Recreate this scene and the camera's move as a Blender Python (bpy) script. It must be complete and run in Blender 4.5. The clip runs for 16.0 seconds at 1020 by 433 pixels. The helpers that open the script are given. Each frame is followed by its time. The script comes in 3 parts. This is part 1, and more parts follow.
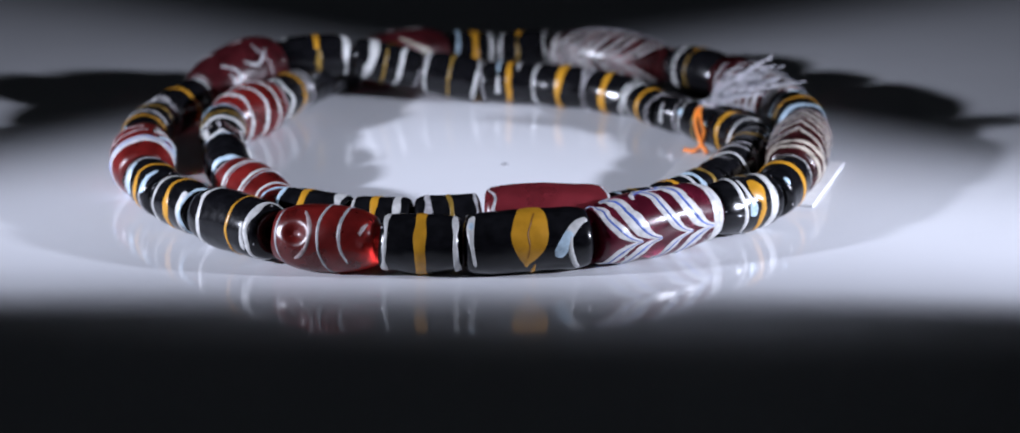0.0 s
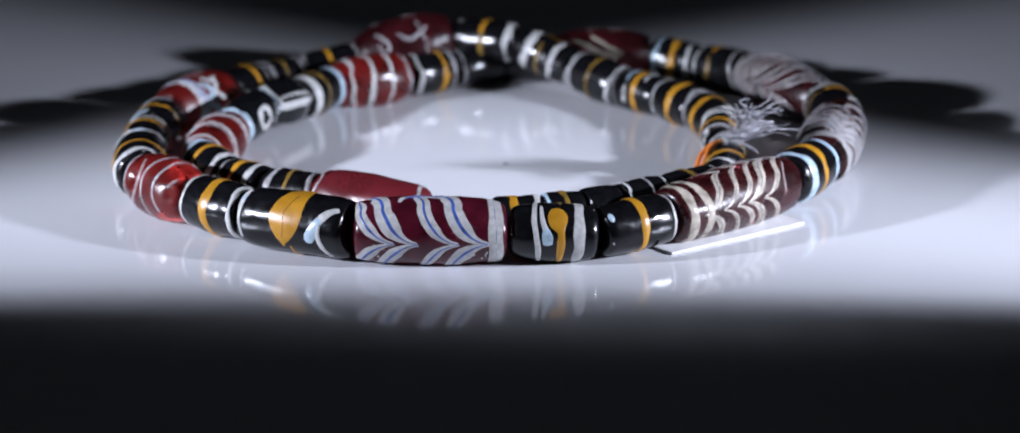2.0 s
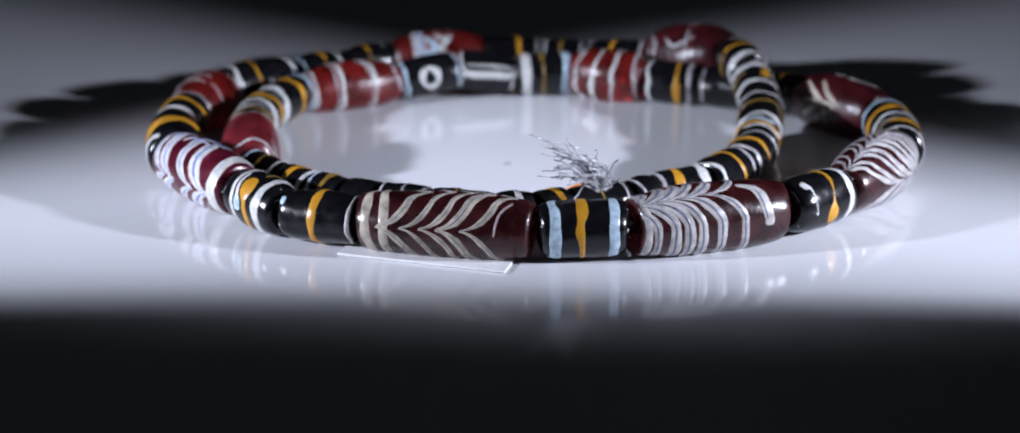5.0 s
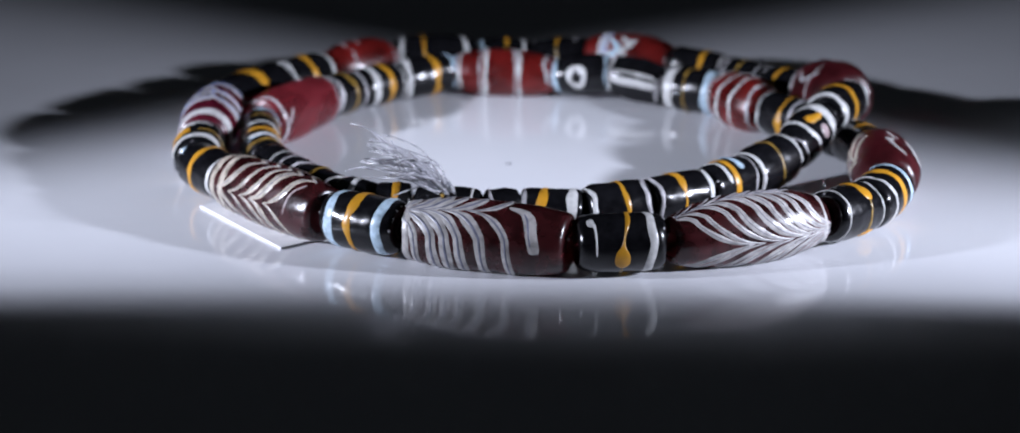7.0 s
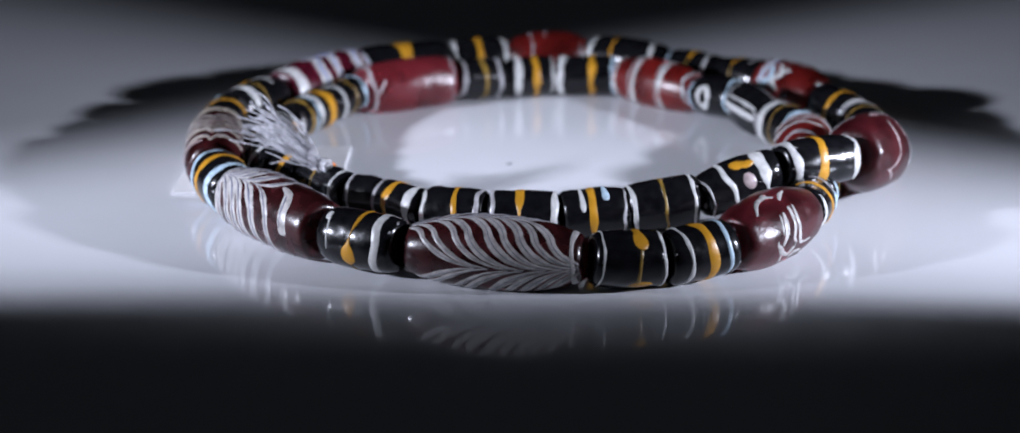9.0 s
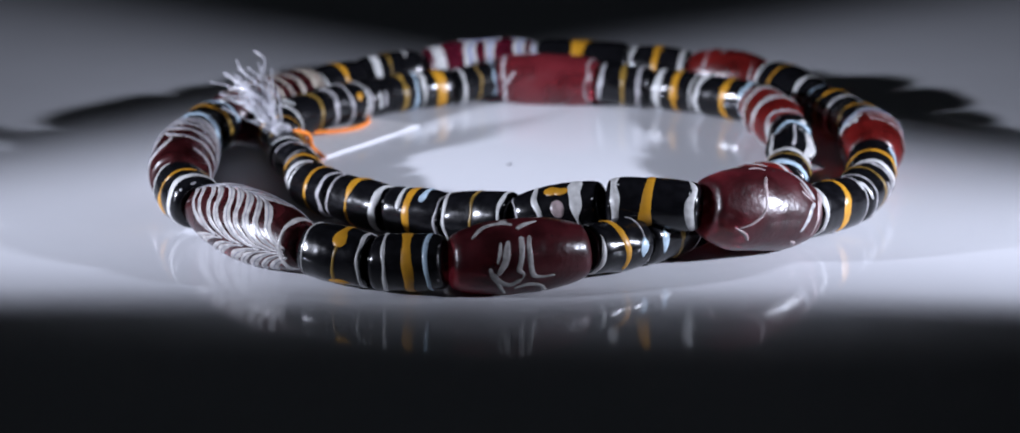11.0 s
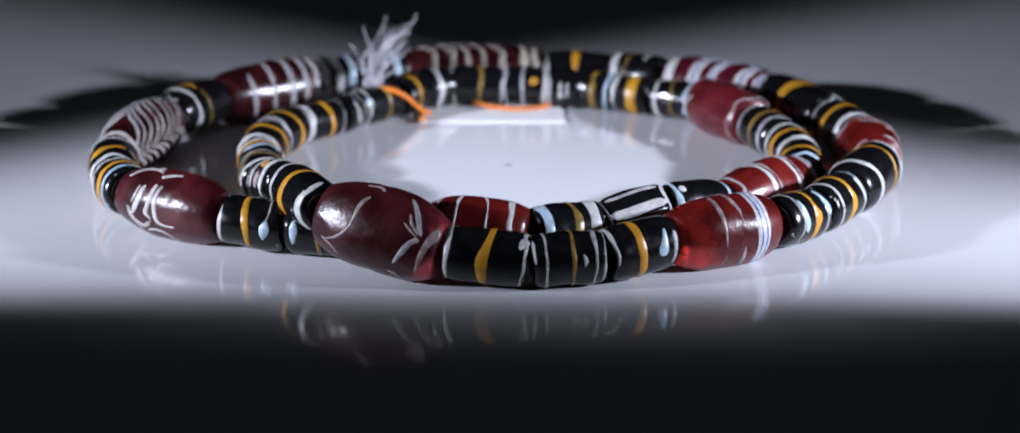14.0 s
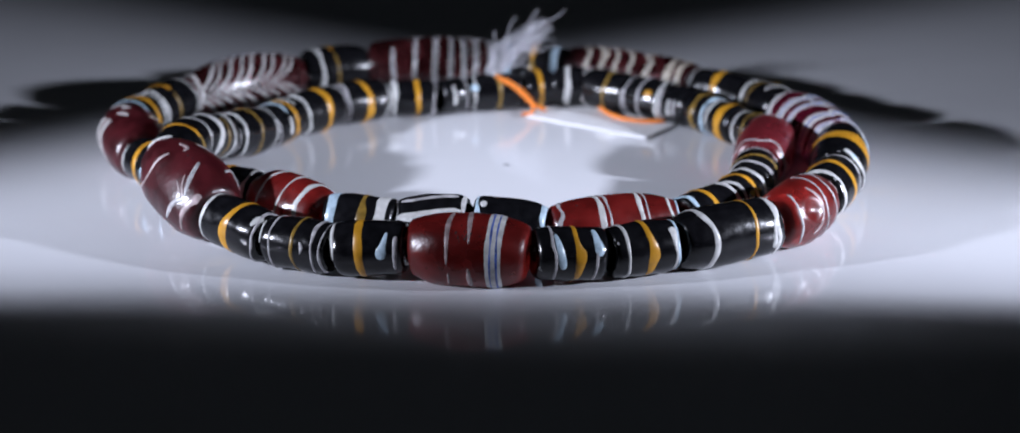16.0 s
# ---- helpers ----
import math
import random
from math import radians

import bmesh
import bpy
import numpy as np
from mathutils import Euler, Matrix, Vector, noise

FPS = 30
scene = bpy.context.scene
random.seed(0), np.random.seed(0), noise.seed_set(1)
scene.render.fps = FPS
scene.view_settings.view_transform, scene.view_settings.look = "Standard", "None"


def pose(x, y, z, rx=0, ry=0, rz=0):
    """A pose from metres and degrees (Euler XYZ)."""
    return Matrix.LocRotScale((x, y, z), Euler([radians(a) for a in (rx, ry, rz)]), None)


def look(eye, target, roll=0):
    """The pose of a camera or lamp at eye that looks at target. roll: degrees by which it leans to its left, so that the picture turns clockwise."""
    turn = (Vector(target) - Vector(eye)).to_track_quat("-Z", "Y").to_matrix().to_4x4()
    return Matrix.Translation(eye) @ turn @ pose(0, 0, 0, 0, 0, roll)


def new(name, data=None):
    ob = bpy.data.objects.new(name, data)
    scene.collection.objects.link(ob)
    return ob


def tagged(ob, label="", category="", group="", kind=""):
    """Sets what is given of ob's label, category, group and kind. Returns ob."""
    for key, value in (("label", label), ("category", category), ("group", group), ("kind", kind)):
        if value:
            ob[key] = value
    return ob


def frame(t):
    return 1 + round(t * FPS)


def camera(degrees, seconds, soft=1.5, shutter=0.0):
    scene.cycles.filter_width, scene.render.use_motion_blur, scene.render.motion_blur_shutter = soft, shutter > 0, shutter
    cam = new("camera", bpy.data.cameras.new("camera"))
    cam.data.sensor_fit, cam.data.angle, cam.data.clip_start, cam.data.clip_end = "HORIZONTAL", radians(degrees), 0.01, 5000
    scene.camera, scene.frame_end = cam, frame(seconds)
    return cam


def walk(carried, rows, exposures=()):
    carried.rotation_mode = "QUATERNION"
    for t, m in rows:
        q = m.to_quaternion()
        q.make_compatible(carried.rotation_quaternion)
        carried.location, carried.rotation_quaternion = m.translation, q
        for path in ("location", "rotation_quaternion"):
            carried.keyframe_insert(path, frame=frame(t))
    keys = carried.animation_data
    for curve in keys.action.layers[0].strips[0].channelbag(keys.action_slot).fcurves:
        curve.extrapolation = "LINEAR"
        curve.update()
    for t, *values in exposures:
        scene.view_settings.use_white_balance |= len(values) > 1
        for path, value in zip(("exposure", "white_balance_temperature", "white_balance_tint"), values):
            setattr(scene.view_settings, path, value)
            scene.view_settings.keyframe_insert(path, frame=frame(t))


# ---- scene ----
# ---- camera: it stands still, the necklace turns before it ----
cam = camera(26.556, 16.0, soft=1.65)
cam.data.dof.use_dof = True
cam.data.dof.focus_distance, cam.data.dof.aperture_fstop = 0.334, 18
EYE = pose(0, -0.3808, 0.1094, 90 - 17.407, 0, -0.065) @ pose(0, 0, 0, 0, 0, -0.147)
walk(cam, [(0, EYE), (16, EYE)], exposures=[(0, 0.0), (16, 0.0)])

MM = 0.001
TURN = 18.0  # degrees a second, clockwise from above

# ---- light: a dark studio, two small hard lamps low in front, at either side ----
world = bpy.data.worlds.new("studio_dark")
scene.world = world
world.use_nodes = True
world.node_tree.nodes["Background"].inputs[0].default_value = (0.75, 0.85, 1.0, 1)
world.node_tree.nodes["Background"].inputs[1].default_value = 0.017


def lamp(side, watts, cone, target):
    data = bpy.data.lights.new("studio_lamp_light", "SPOT")
    data.energy, data.color = watts, (0.775, 0.82, 1.0)
    data.shadow_soft_size = 0.008
    data.spot_size, data.spot_blend = radians(cone), 1.0
    ob = new("studio_lamp_light", data)
    ob.matrix_world = look(LAMP(side), target)
    return ob


def LAMP(side):
    k = 0.33 if side > 0 else 0.40
    return Vector((side * 0.925, -0.38, 0.31)) * k


lamp(1, 10.8, 38, (-0.016, 0.022, 0))
lamp(-1, 14.1, 26.5, (0.056, 0.024, 0))


# ---- materials ----
def shader(name, colour, rough=0.3, metal=0.0, coat=0.0, vary=0.25, scale=600, bump=0.1, bump_scale=1500, ior=1.5,
           sss=0.0, transmission=0.0, second=None, rough_vary=0.12):
    m = bpy.data.materials.new(name)
    m.use_nodes = True
    n, l = m.node_tree.nodes, m.node_tree.links
    b = n["Principled BSDF"]
    b.inputs["Roughness"].default_value, b.inputs["Metallic"].default_value = rough, metal
    b.inputs["IOR"].default_value, b.inputs["Coat Weight"].default_value = ior, coat
    b.inputs["Coat Roughness"].default_value = 0.06
    b.inputs["Transmission Weight"].default_value = transmission
    if sss:
        b.inputs["Subsurface Weight"].default_value = sss
        b.inputs["Subsurface Radius"].default_value = (0.004, 0.0012, 0.001)
        b.inputs["Subsurface Scale"].default_value = 1.0
    tc = n.new("ShaderNodeTexCoord")
    noise1, noise2 = n.new("ShaderNodeTexNoise"), n.new("ShaderNodeTexNoise")
    noise1.inputs["Scale"].default_value, noise2.inputs["Scale"].default_value = scale, bump_scale
    noise1.inputs["Detail"].default_value, noise2.inputs["Detail"].default_value = 4, 3
    info = n.new("ShaderNodeObjectInfo")
    shift = n.new("ShaderNodeVectorMath")
    shift.operation = "MULTIPLY_ADD"
    l.new(info.outputs["Random"], shift.inputs[1])
    shift.inputs[0].default_value = (3, 5, 7)
    l.new(tc.outputs["Object"], shift.inputs[2])
    l.new(shift.outputs[0], noise1.inputs["Vector"])
    l.new(shift.outputs[0], noise2.inputs["Vector"])
    mix = n.new("ShaderNodeMix")
    mix.data_type = "RGBA"
    other = second or tuple(c * (1 - vary) for c in colour)
    mix.inputs[6].default_value, mix.inputs[7].default_value = (*other, 1), (*(min(1, c * (1 + vary)) for c in colour), 1)
    ramp = n.new("ShaderNodeMapRange")
    ramp.inputs[1].default_value, ramp.inputs[2].default_value = 0.35, 0.65
    l.new(noise1.outputs[0], ramp.inputs[0])
    l.new(ramp.outputs[0], mix.inputs[0])
    l.new(mix.outputs[2], b.inputs["Base Color"])
    rr = n.new("ShaderNodeMapRange")
    rr.inputs[3].default_value, rr.inputs[4].default_value = max(0.02, rough - rough_vary), rough + rough_vary
    l.new(noise1.outputs[0], rr.inputs[0])
    l.new(rr.outputs[0], b.inputs["Roughness"])
    bp = n.new("ShaderNodeBump")
    bp.inputs["Strength"].default_value, bp.inputs["Distance"].default_value = bump, 0.0002
    l.new(noise2.outputs[0], bp.inputs["Height"])
    l.new(bp.outputs[0], b.inputs["Normal"])
    return m


BLACK = shader("black_glass", (0.004, 0.004, 0.005), 0.20, vary=0.3, bump=0.24, bump_scale=650, rough_vary=0.12, ior=1.46)
RED = shader("red_glass", (0.225, 0.013, 0.011), 0.30, vary=0.4, scale=200, bump=0.35, bump_scale=900, transmission=0.66)
MAROON = shader("maroon_glass", (0.085, 0.009, 0.013), 0.32, vary=0.45, scale=220, bump=0.45, bump_scale=1000, transmission=0.62)
PURPLE = shader("purple_glass", (0.14, 0.010, 0.028), 0.24, vary=0.3, scale=350, bump=0.1, transmission=0.6)
BROWN = shader("brown_purple_glass", (0.070, 0.010, 0.012), 0.27, vary=0.5, scale=300, bump=0.22, transmission=0.7)
WHITE = shader("white_trail", (0.46, 0.46, 0.45), 0.38, vary=0.16, scale=1000, bump=0.25)
CREAM = shader("cream_trail", (0.36, 0.32, 0.265), 0.30, vary=0.35, scale=500, bump=0.2)
GREY = shader("greyed_white_trail", (0.33, 0.32, 0.33), 0.4, vary=0.3, scale=900, bump=0.25)
ICE = shader("pale_blue_trail", (0.36, 0.47, 0.55), 0.3, vary=0.2, scale=900)
BLUE = shader("blue_trail", (0.045, 0.09, 0.33), 0.3, vary=0.35)
YELLOW = shader("yellow_trail", (0.43, 0.205, 0.014), 0.34, vary=0.14, scale=400, bump=0.15)
CHALK = shader("chalky_trail", (0.36, 0.345, 0.335), 0.34, vary=0.3, scale=700, bump=0.3)
SLATE = shader("slate_core", (0.12, 0.125, 0.17), 0.34, vary=0.3, scale=700)
DUSK = shader("dusky_pink_trail", (0.27, 0.21, 0.21), 0.36, vary=0.35, scale=700, bump=0.25)
CRACK = shader("brown_crack", (0.10, 0.03, 0.005), 0.5, vary=0.3)
OCHRE = shader("ochre_trail", (0.19, 0.115, 0.02), 0.34, vary=0.35, scale=700, bump=0.2)
WINE = shader("wine_glass", (0.25, 0.026, 0.036), 0.28, vary=0.25, scale=160, bump=0.25, bump_scale=700, transmission=0.66)
PIT = shader("painted_pit_hollow", (0.10, 0.002, 0.003), 0.55, vary=0.3)
THREAD = shader("clear_fibre", (0.72, 0.72, 0.76), 0.18, vary=0.1, bump=0, transmission=0.55)
ORANGE = shader("orange_thread", (0.80, 0.22, 0.02), 0.6, vary=0.25, scale=2500, bump=0.4, bump_scale=6000)
CORD = shader("red_brown_cord", (0.16, 0.02, 0.02), 0.6, vary=0.3, scale=2500)
PAPER = shader("white_card", (0.82, 0.82, 0.83), 0.6, vary=0.04, bump=0.05)
SHEET = shader("white_acrylic", (0.78, 0.79, 0.82), 0.085, vary=0.015, scale=40, bump=0.0, rough_vary=0.02)
SOOT = shader("black_paint", (0.012, 0.012, 0.013), 0.8, vary=0.3, scale=20)
DUST = shader("grey_dust", (0.22, 0.22, 0.24), 0.8, vary=0.3)


# ---- mesh helpers ----
def mesh_object(name, bm, material, parent=None, label=""):
    me = bpy.data.meshes.new(name)
    bm.to_mesh(me)
    bm.free()
    for p in me.polygons:
        p.use_smooth = True
    me.materials.append(material)
    ob = new(name, me)
    if parent:
        ob.parent = parent
    if label:
        ob["label"] = label
    return ob


def part(name, bm, material, parent, label=""):
    return mesh_object(name, bm, material, parent, label)


def grid_faces(bm, rows, close_u=False, close_v=False):
    nu, nv = len(rows), len(rows[0])
    for i in range(nu if close_u else nu - 1):
        for j in range(nv if close_v else nv - 1):
            a, b = rows[i], rows[(i + 1) % nu]
            k = (j + 1) % nv
            bm.faces.new((a[j], b[j], b[k], a[k]))


def box(bm, size, m):
    made = bmesh.ops.create_cube(bm, size=1.0, matrix=m @ Matrix.Diagonal((*size, 1)))
    return made["verts"]


# ---- the glass beads ----
class Shape:
    """Bead surface: local x along the string, angle s in degrees from the top towards local -y."""

    def __init__(self, length, radius, style, seed, dents=()):
        self.h, self.r, self.style = length / 2, radius, style
        self.seed, self.dents = seed, dents
        self.bore = min(1.1, radius * 0.3)

    def radius(self, u, s):
        u = max(-1.0, min(1.0, u))
        if self.style == "tube":
            k = 1 - 0.05 * u * u - 0.10 * abs(u) ** 10
        elif self.style == "barrel":
            k = 1 - 0.33 * abs(u) ** 2.6
        elif self.style == "oval":
            k = 1 - 0.42 * abs(u) ** 2.4
        elif self.style == "slim":
            k = 1 - 0.20 * abs(u) ** 3
        else:
            k = 1 - 0.12 * u * u - 0.12 * abs(u) ** 8
        a = radians(s)
        p = Vector((u * 1.3 + self.seed * 7.1, math.cos(a) * 1.2, math.sin(a) * 1.2 + self.seed * 3.3))
        if self.style == "facet":
            c = (s % 72) - 36
            k *= 0.86 / math.cos(radians(c)) / 0.86 * 0.96
        q = self.r * k * (1 + 0.06 * noise.noise(p) + 0.015 * noise.noise(p * 3.1))
        for du, ds, wide, deep in self.dents:
            away = math.hypot((u - du) * self.h, radians((s - ds + 180) % 360 - 180) * self.r) / wide
            q -= deep * max(0.0, 1 - away * away) ** 1.5
        return q

    def at(self, u, s, lift=0.0):
        q = self.radius(u, s) + lift
        a = radians(s)
        # skewed ends, as hand-cut glass has
        skew = 0.05 * self.r * math.sin(a + self.seed * 5) * u
        return Vector((u * self.h + skew, -q * math.sin(a), q * math.cos(a)))


def body(shape, seg=60):
    bm = bmesh.new()
    rows = []
    us = [-1, -0.985, -0.95] + [i / 16 for i in range(-14, 15)] + [0.95, 0.985, 1]
    edge = 0.45 / max(shape.h, 1)

    def ring_at(u, inset=0.0, fixed=None):
        out = []
        for j in range(seg):
            s = 360 * j / seg
            v = shape.at(u, s, -inset)
            if fixed is not None:
                a = radians(s)
                v = Vector((v.x, -fixed * math.sin(a), fixed * math.cos(a)))
            out.append(bm.verts.new(v * MM))
        return out

    rows.append(ring_at(-0.5, fixed=shape.bore))
    rows.append(ring_at(-0.94, fixed=shape.bore))
    rows.append(ring_at(-0.99, fixed=shape.bore * 1.35))
    rows.append(ring_at(-1, inset=shape.r * 0.22))
    for u in us:
        t = max(0.0, (abs(u) - (1 - edge)) / edge)
        rows.append(ring_at(u, inset=shape.r * 0.13 * t * t))
    rows.append(ring_at(1, inset=shape.r * 0.22))
    rows.append(ring_at(0.99, fixed=shape.bore * 1.35))
    rows.append(ring_at(0.94, fixed=shape.bore))
    rows.append(ring_at(0.5, fixed=shape.bore))
    grid_faces(bm, rows, close_v=True)
    bmesh.ops.recalc_face_normals(bm, faces=bm.faces)
    return bm


def ribbon(shape, path, widths, closed, thick=0.10):
    """A trail of glass on the bead: path of (u, s), widths in millimetres."""
    bm = bmesh.new()
    rows = []
    n = len(path)
    for i, ((u, s), w) in enumerate(zip(path, widths)):
        q = path[(i + 1) % n] if closed or i < n - 1 else path[i]
        p = path[i - 1] if closed or i else path[i]
        r = shape.r
        ds = q[1] - p[1]
        ds = (ds + 180) % 360 - 180
        d = Vector(((q[0] - p[0]) * shape.h, radians(ds) * r))
        if d.length < 1e-6:
            d = Vector((0, 1))
        d.normalize()
        side = Vector((d.y, -d.x))
        row = []
        for k, lift in ((-1, -0.08), (-0.72, 0.62), (0, 1), (0.72, 0.62), (1, -0.08)):
            o = side * (k * w / 2)
            uu = u + o.x / shape.h
            uu = max(-1.0, min(1.0, uu))
            row.append(bm.verts.new(shape.at(uu, s + math.degrees(o.y / r), lift * thick) * MM))
        rows.append(row)
    grid_faces(bm, rows, close_u=closed)
    bmesh.ops.recalc_face_normals(bm, faces=bm.faces)
    return bm


def wob(rng, amount):
    k = [(rng.uniform(-1, 1) * amount / (i + 1) ** 0.8, rng.uniform(0, 6.28)) for i in range(7)]
    return lambda s: sum(a * math.sin((i + 1) * radians(s) + f) for i, (a, f) in enumerate(k))


def ring(material, u, w, wave=0.07, slant=0.0, start=0, sweep=360, vary=0.5):
    """A wound band, whole, or from angle start over sweep degrees with tapered ends."""
    def build(bead, shape, rng):
        f, g = wob(rng, wave), wob(rng, vary)
        n = 56 if sweep >= 360 else max(8, int(sweep / 7))
        path, ws = [], []
        for i in range(n):
            k = i / n if sweep >= 360 else i / (n - 1)
            s = start + sweep * k
            path.append((u + f(s) + slant * math.sin(radians(s)), s))
            taper = 1 if sweep >= 360 else min(1, 5 * k + 0.25, 5 * (1 - k) + 0.25)
            ws.append(w * max(0.35, 1 + g(s)) * taper)
        part("stripe", ribbon(shape, path, ws, sweep >= 360), material, bead)
    return build


def drop(material, u, s0, s1, w0, w1, slant=0.0):
    """A drip that swells from width w0 to w1."""
    def build(bead, shape, rng):
        path, ws = [], []
        for i in range(20):
            k = i / 19
            path.append((u + slant * k, s0 + (s1 - s0) * k))
            body_w = w0 + (w1 - w0) * (k ** 2.2)
            cap = math.sqrt(max(0.02, 1 - max(0, (k - 0.8) / 0.2) ** 2)) * min(1, 6 * k + 0.3)
            ws.append(body_w * cap)
        part("drip", ribbon(shape, path, ws, False, 0.13), material, bead)
    return build


def stroke(material, u0, s0, u1, s1, w, bow=0.0):
    """A free stroke over the surface, bowed sideways."""
    def build(bead, shape, rng):
        path, ws = [], []
        for i in range(18):
            k = i / 17
            b = bow * math.sin(math.pi * k)
            path.append((u0 + (u1 - u0) * k + b, s0 + (s1 - s0) * k))
            ws.append(w * (0.35 + 0.65 * math.sin(math.pi * min(1, k * 0.85 + 0.12))) * (1 + rng.uniform(-0.12, 0.12)))
        part("stroke", ribbon(shape, path, ws, False), material, bead)
    return build


def blob(material, u, s, w, h, lift=0.14):
    """A flat pressed dot, w along the string, h round it, in millimetres."""
    def build(bead, shape, rng):
        bm = bmesh.new()
        rows = []
        for i, (k, z) in enumerate(((0.02, 1.0), (0.5, 0.95), (0.85, 0.6), (1.0, -0.1))):
            row = []
            for j in range(24):
                a = 2 * math.pi * j / 24
                q = k * (1 + 0.08 * math.sin(2 * a + u * 9))
                row.append(bm.verts.new(shape.at(u + math.cos(a) * q * w / 2 / shape.h,
                                                 s + math.degrees(math.sin(a) * q * h / 2 / shape.r), z * lift) * MM))
            rows.append(row)
        grid_faces(bm, rows, close_v=True)
        bm.faces.new(rows[0])
        bmesh.ops.recalc_face_normals(bm, faces=bm.faces)
        part("spot", bm, material, bead)
    return build


def leaf(material, u, s0, s1, profile, slant=0.0):
    """A broad patch from angle s0 to s1 with the widths of profile, in millimetres."""
    def build(bead, shape, rng):
        path, ws = [], []
        n = 26
        for i in range(n):
            k = i / (n - 1) * (len(profile) - 1)
            j = min(int(k), len(profile) - 2)
            f = k - j
            f = f * f * (3 - 2 * f)
            ws.append(profile[j] * (1 - f) + profile[j + 1] * f)
            path.append((u + slant * i / n + 0.015 * math.sin(i * 0.7), s0 + (s1 - s0) * i / (n - 1)))
        part("patch", ribbon(shape, path, ws, False, 0.14), material, bead)
    return build


def loop(material, points, w):
    """A drawn line through (u, angle) points."""
    def build(bead, shape, rng):
        pts = [Vector((p[0], p[1] / 100, 0)) for p in points]
        pts = [pts[0] * 2 - pts[1]] + pts + [pts[-1] * 2 - pts[-2]]
        path, ws = [], []
        for i in range(1, len(pts) - 2):
            p0, p1, p2, p3 = pts[i - 1:i + 3]
            for k in range(8):
                t = k / 8
                q = 0.5 * ((2 * p1) + (p2 - p0) * t + (2 * p0 - 5 * p1 + 4 * p2 - p3) * t * t + (3 * p1 - p0 - 3 * p2 + p3) * t ** 3)
                path.append((q.x, q.y * 100))
        n = len(path)
        ws = [w * (0.45 + 0.55 * math.sin(math.pi * (0.1 + 0.8 * i / n))) * (1 + rng.uniform(-0.15, 0.15)) for i in range(n)]
        part("line", ribbon(shape, path, ws, False), material, bead)
    return build


def eye(material, u, s, w, h, line):
    """An oval line round a point."""
    def build(bead, shape, rng):
        path = []
        for j in range(32):
            a = 2 * math.pi * j / 32
            path.append((u + math.cos(a) * w / 2 / shape.h, s + math.degrees(math.sin(a) * h / 2 / shape.r)))
        part("eye_ring", ribbon(shape, path, [line * (1 + 0.3 * math.sin(i * 0.6)) for i in range(32)], True), material, bead)
    return build


def trail(material, points, name="trail", thick=0.10):
    """A line of glass through (u, angle, width) points."""
    def build(bead, shape, rng):
        pts = [Vector((p[0], p[1] / 100, p[2])) for p in points]
        pts = [pts[0] * 2 - pts[1]] + pts + [pts[-1] * 2 - pts[-2]]
        path, ws = [], []
        for i in range(1, len(pts) - 2):
            p0, p1, p2, p3 = pts[i - 1:i + 3]
            for k in range(9 if i == len(pts) - 3 else 8):
                t = k / 8
                q = 0.5 * ((2 * p1) + (p2 - p0) * t + (2 * p0 - 5 * p1 + 4 * p2 - p3) * t * t + (3 * p1 - p0 - 3 * p2 + p3) * t ** 3)
                path.append((q.x, q.y * 100))
                ws.append(max(0.12, q.z) + min(0.8, q.z) * rng.uniform(-0.07, 0.07))
        ws[0] *= 0.45
        ws[-1] *= 0.45
        part(name, ribbon(shape, path, ws, False, thick), material, bead)
    return build


def feather(material, lines, w, spines, core=None, core_width=0.25, twist=0.0, jitter=0.012, lean=0.0, inner=1.0):
    """Combed lines: wound round the bead at the places lines, and drawn along it at spines of (angle, reach, span before, span after)."""
    def build(bead, shape, rng):
        for place in lines:
            u0 = place + rng.uniform(-jitter, jitter)
            f, g, full = wob(rng, 0.012), wob(rng, 0.16), w * rng.uniform(0.72, 1.18)
            n = 240
            path, ws = [], []
            for i in range(n):
                s = 360 * i / n
                pull, near = 0.0, 1.0
                for centre, reach, before, after in spines:
                    off = (s - centre - twist * u0 + 180) % 360 - 180
                    d = min(1.0, abs(off) / (before if off < 0 else after))
                    pull += reach * (1 - d ** 0.45) ** 1.3
                    near = min(near, 0.22 + 2.3 * d)
                u = u0 + pull + f(s) + lean * math.sin(radians(s - 70))
                path.append((max(-0.96, min(0.96, u)), s))
                edge = 1 - max(0, abs(u) - 0.9) * 6
                within = min(1, max(0, s - 160) / 30, max(0, 385 - s) / 30)
                ws.append(full * min(1, near) * (1 + g(s)) * max(0.2, edge) * (1 + (inner - 1) * within))
            part("feather_line", ribbon(shape, path, ws, True, 0.07), material, bead)
            if core:
                part("feather_core", ribbon(shape, path, [q * core_width for q in ws], True, 0.115), core, bead)
    return build


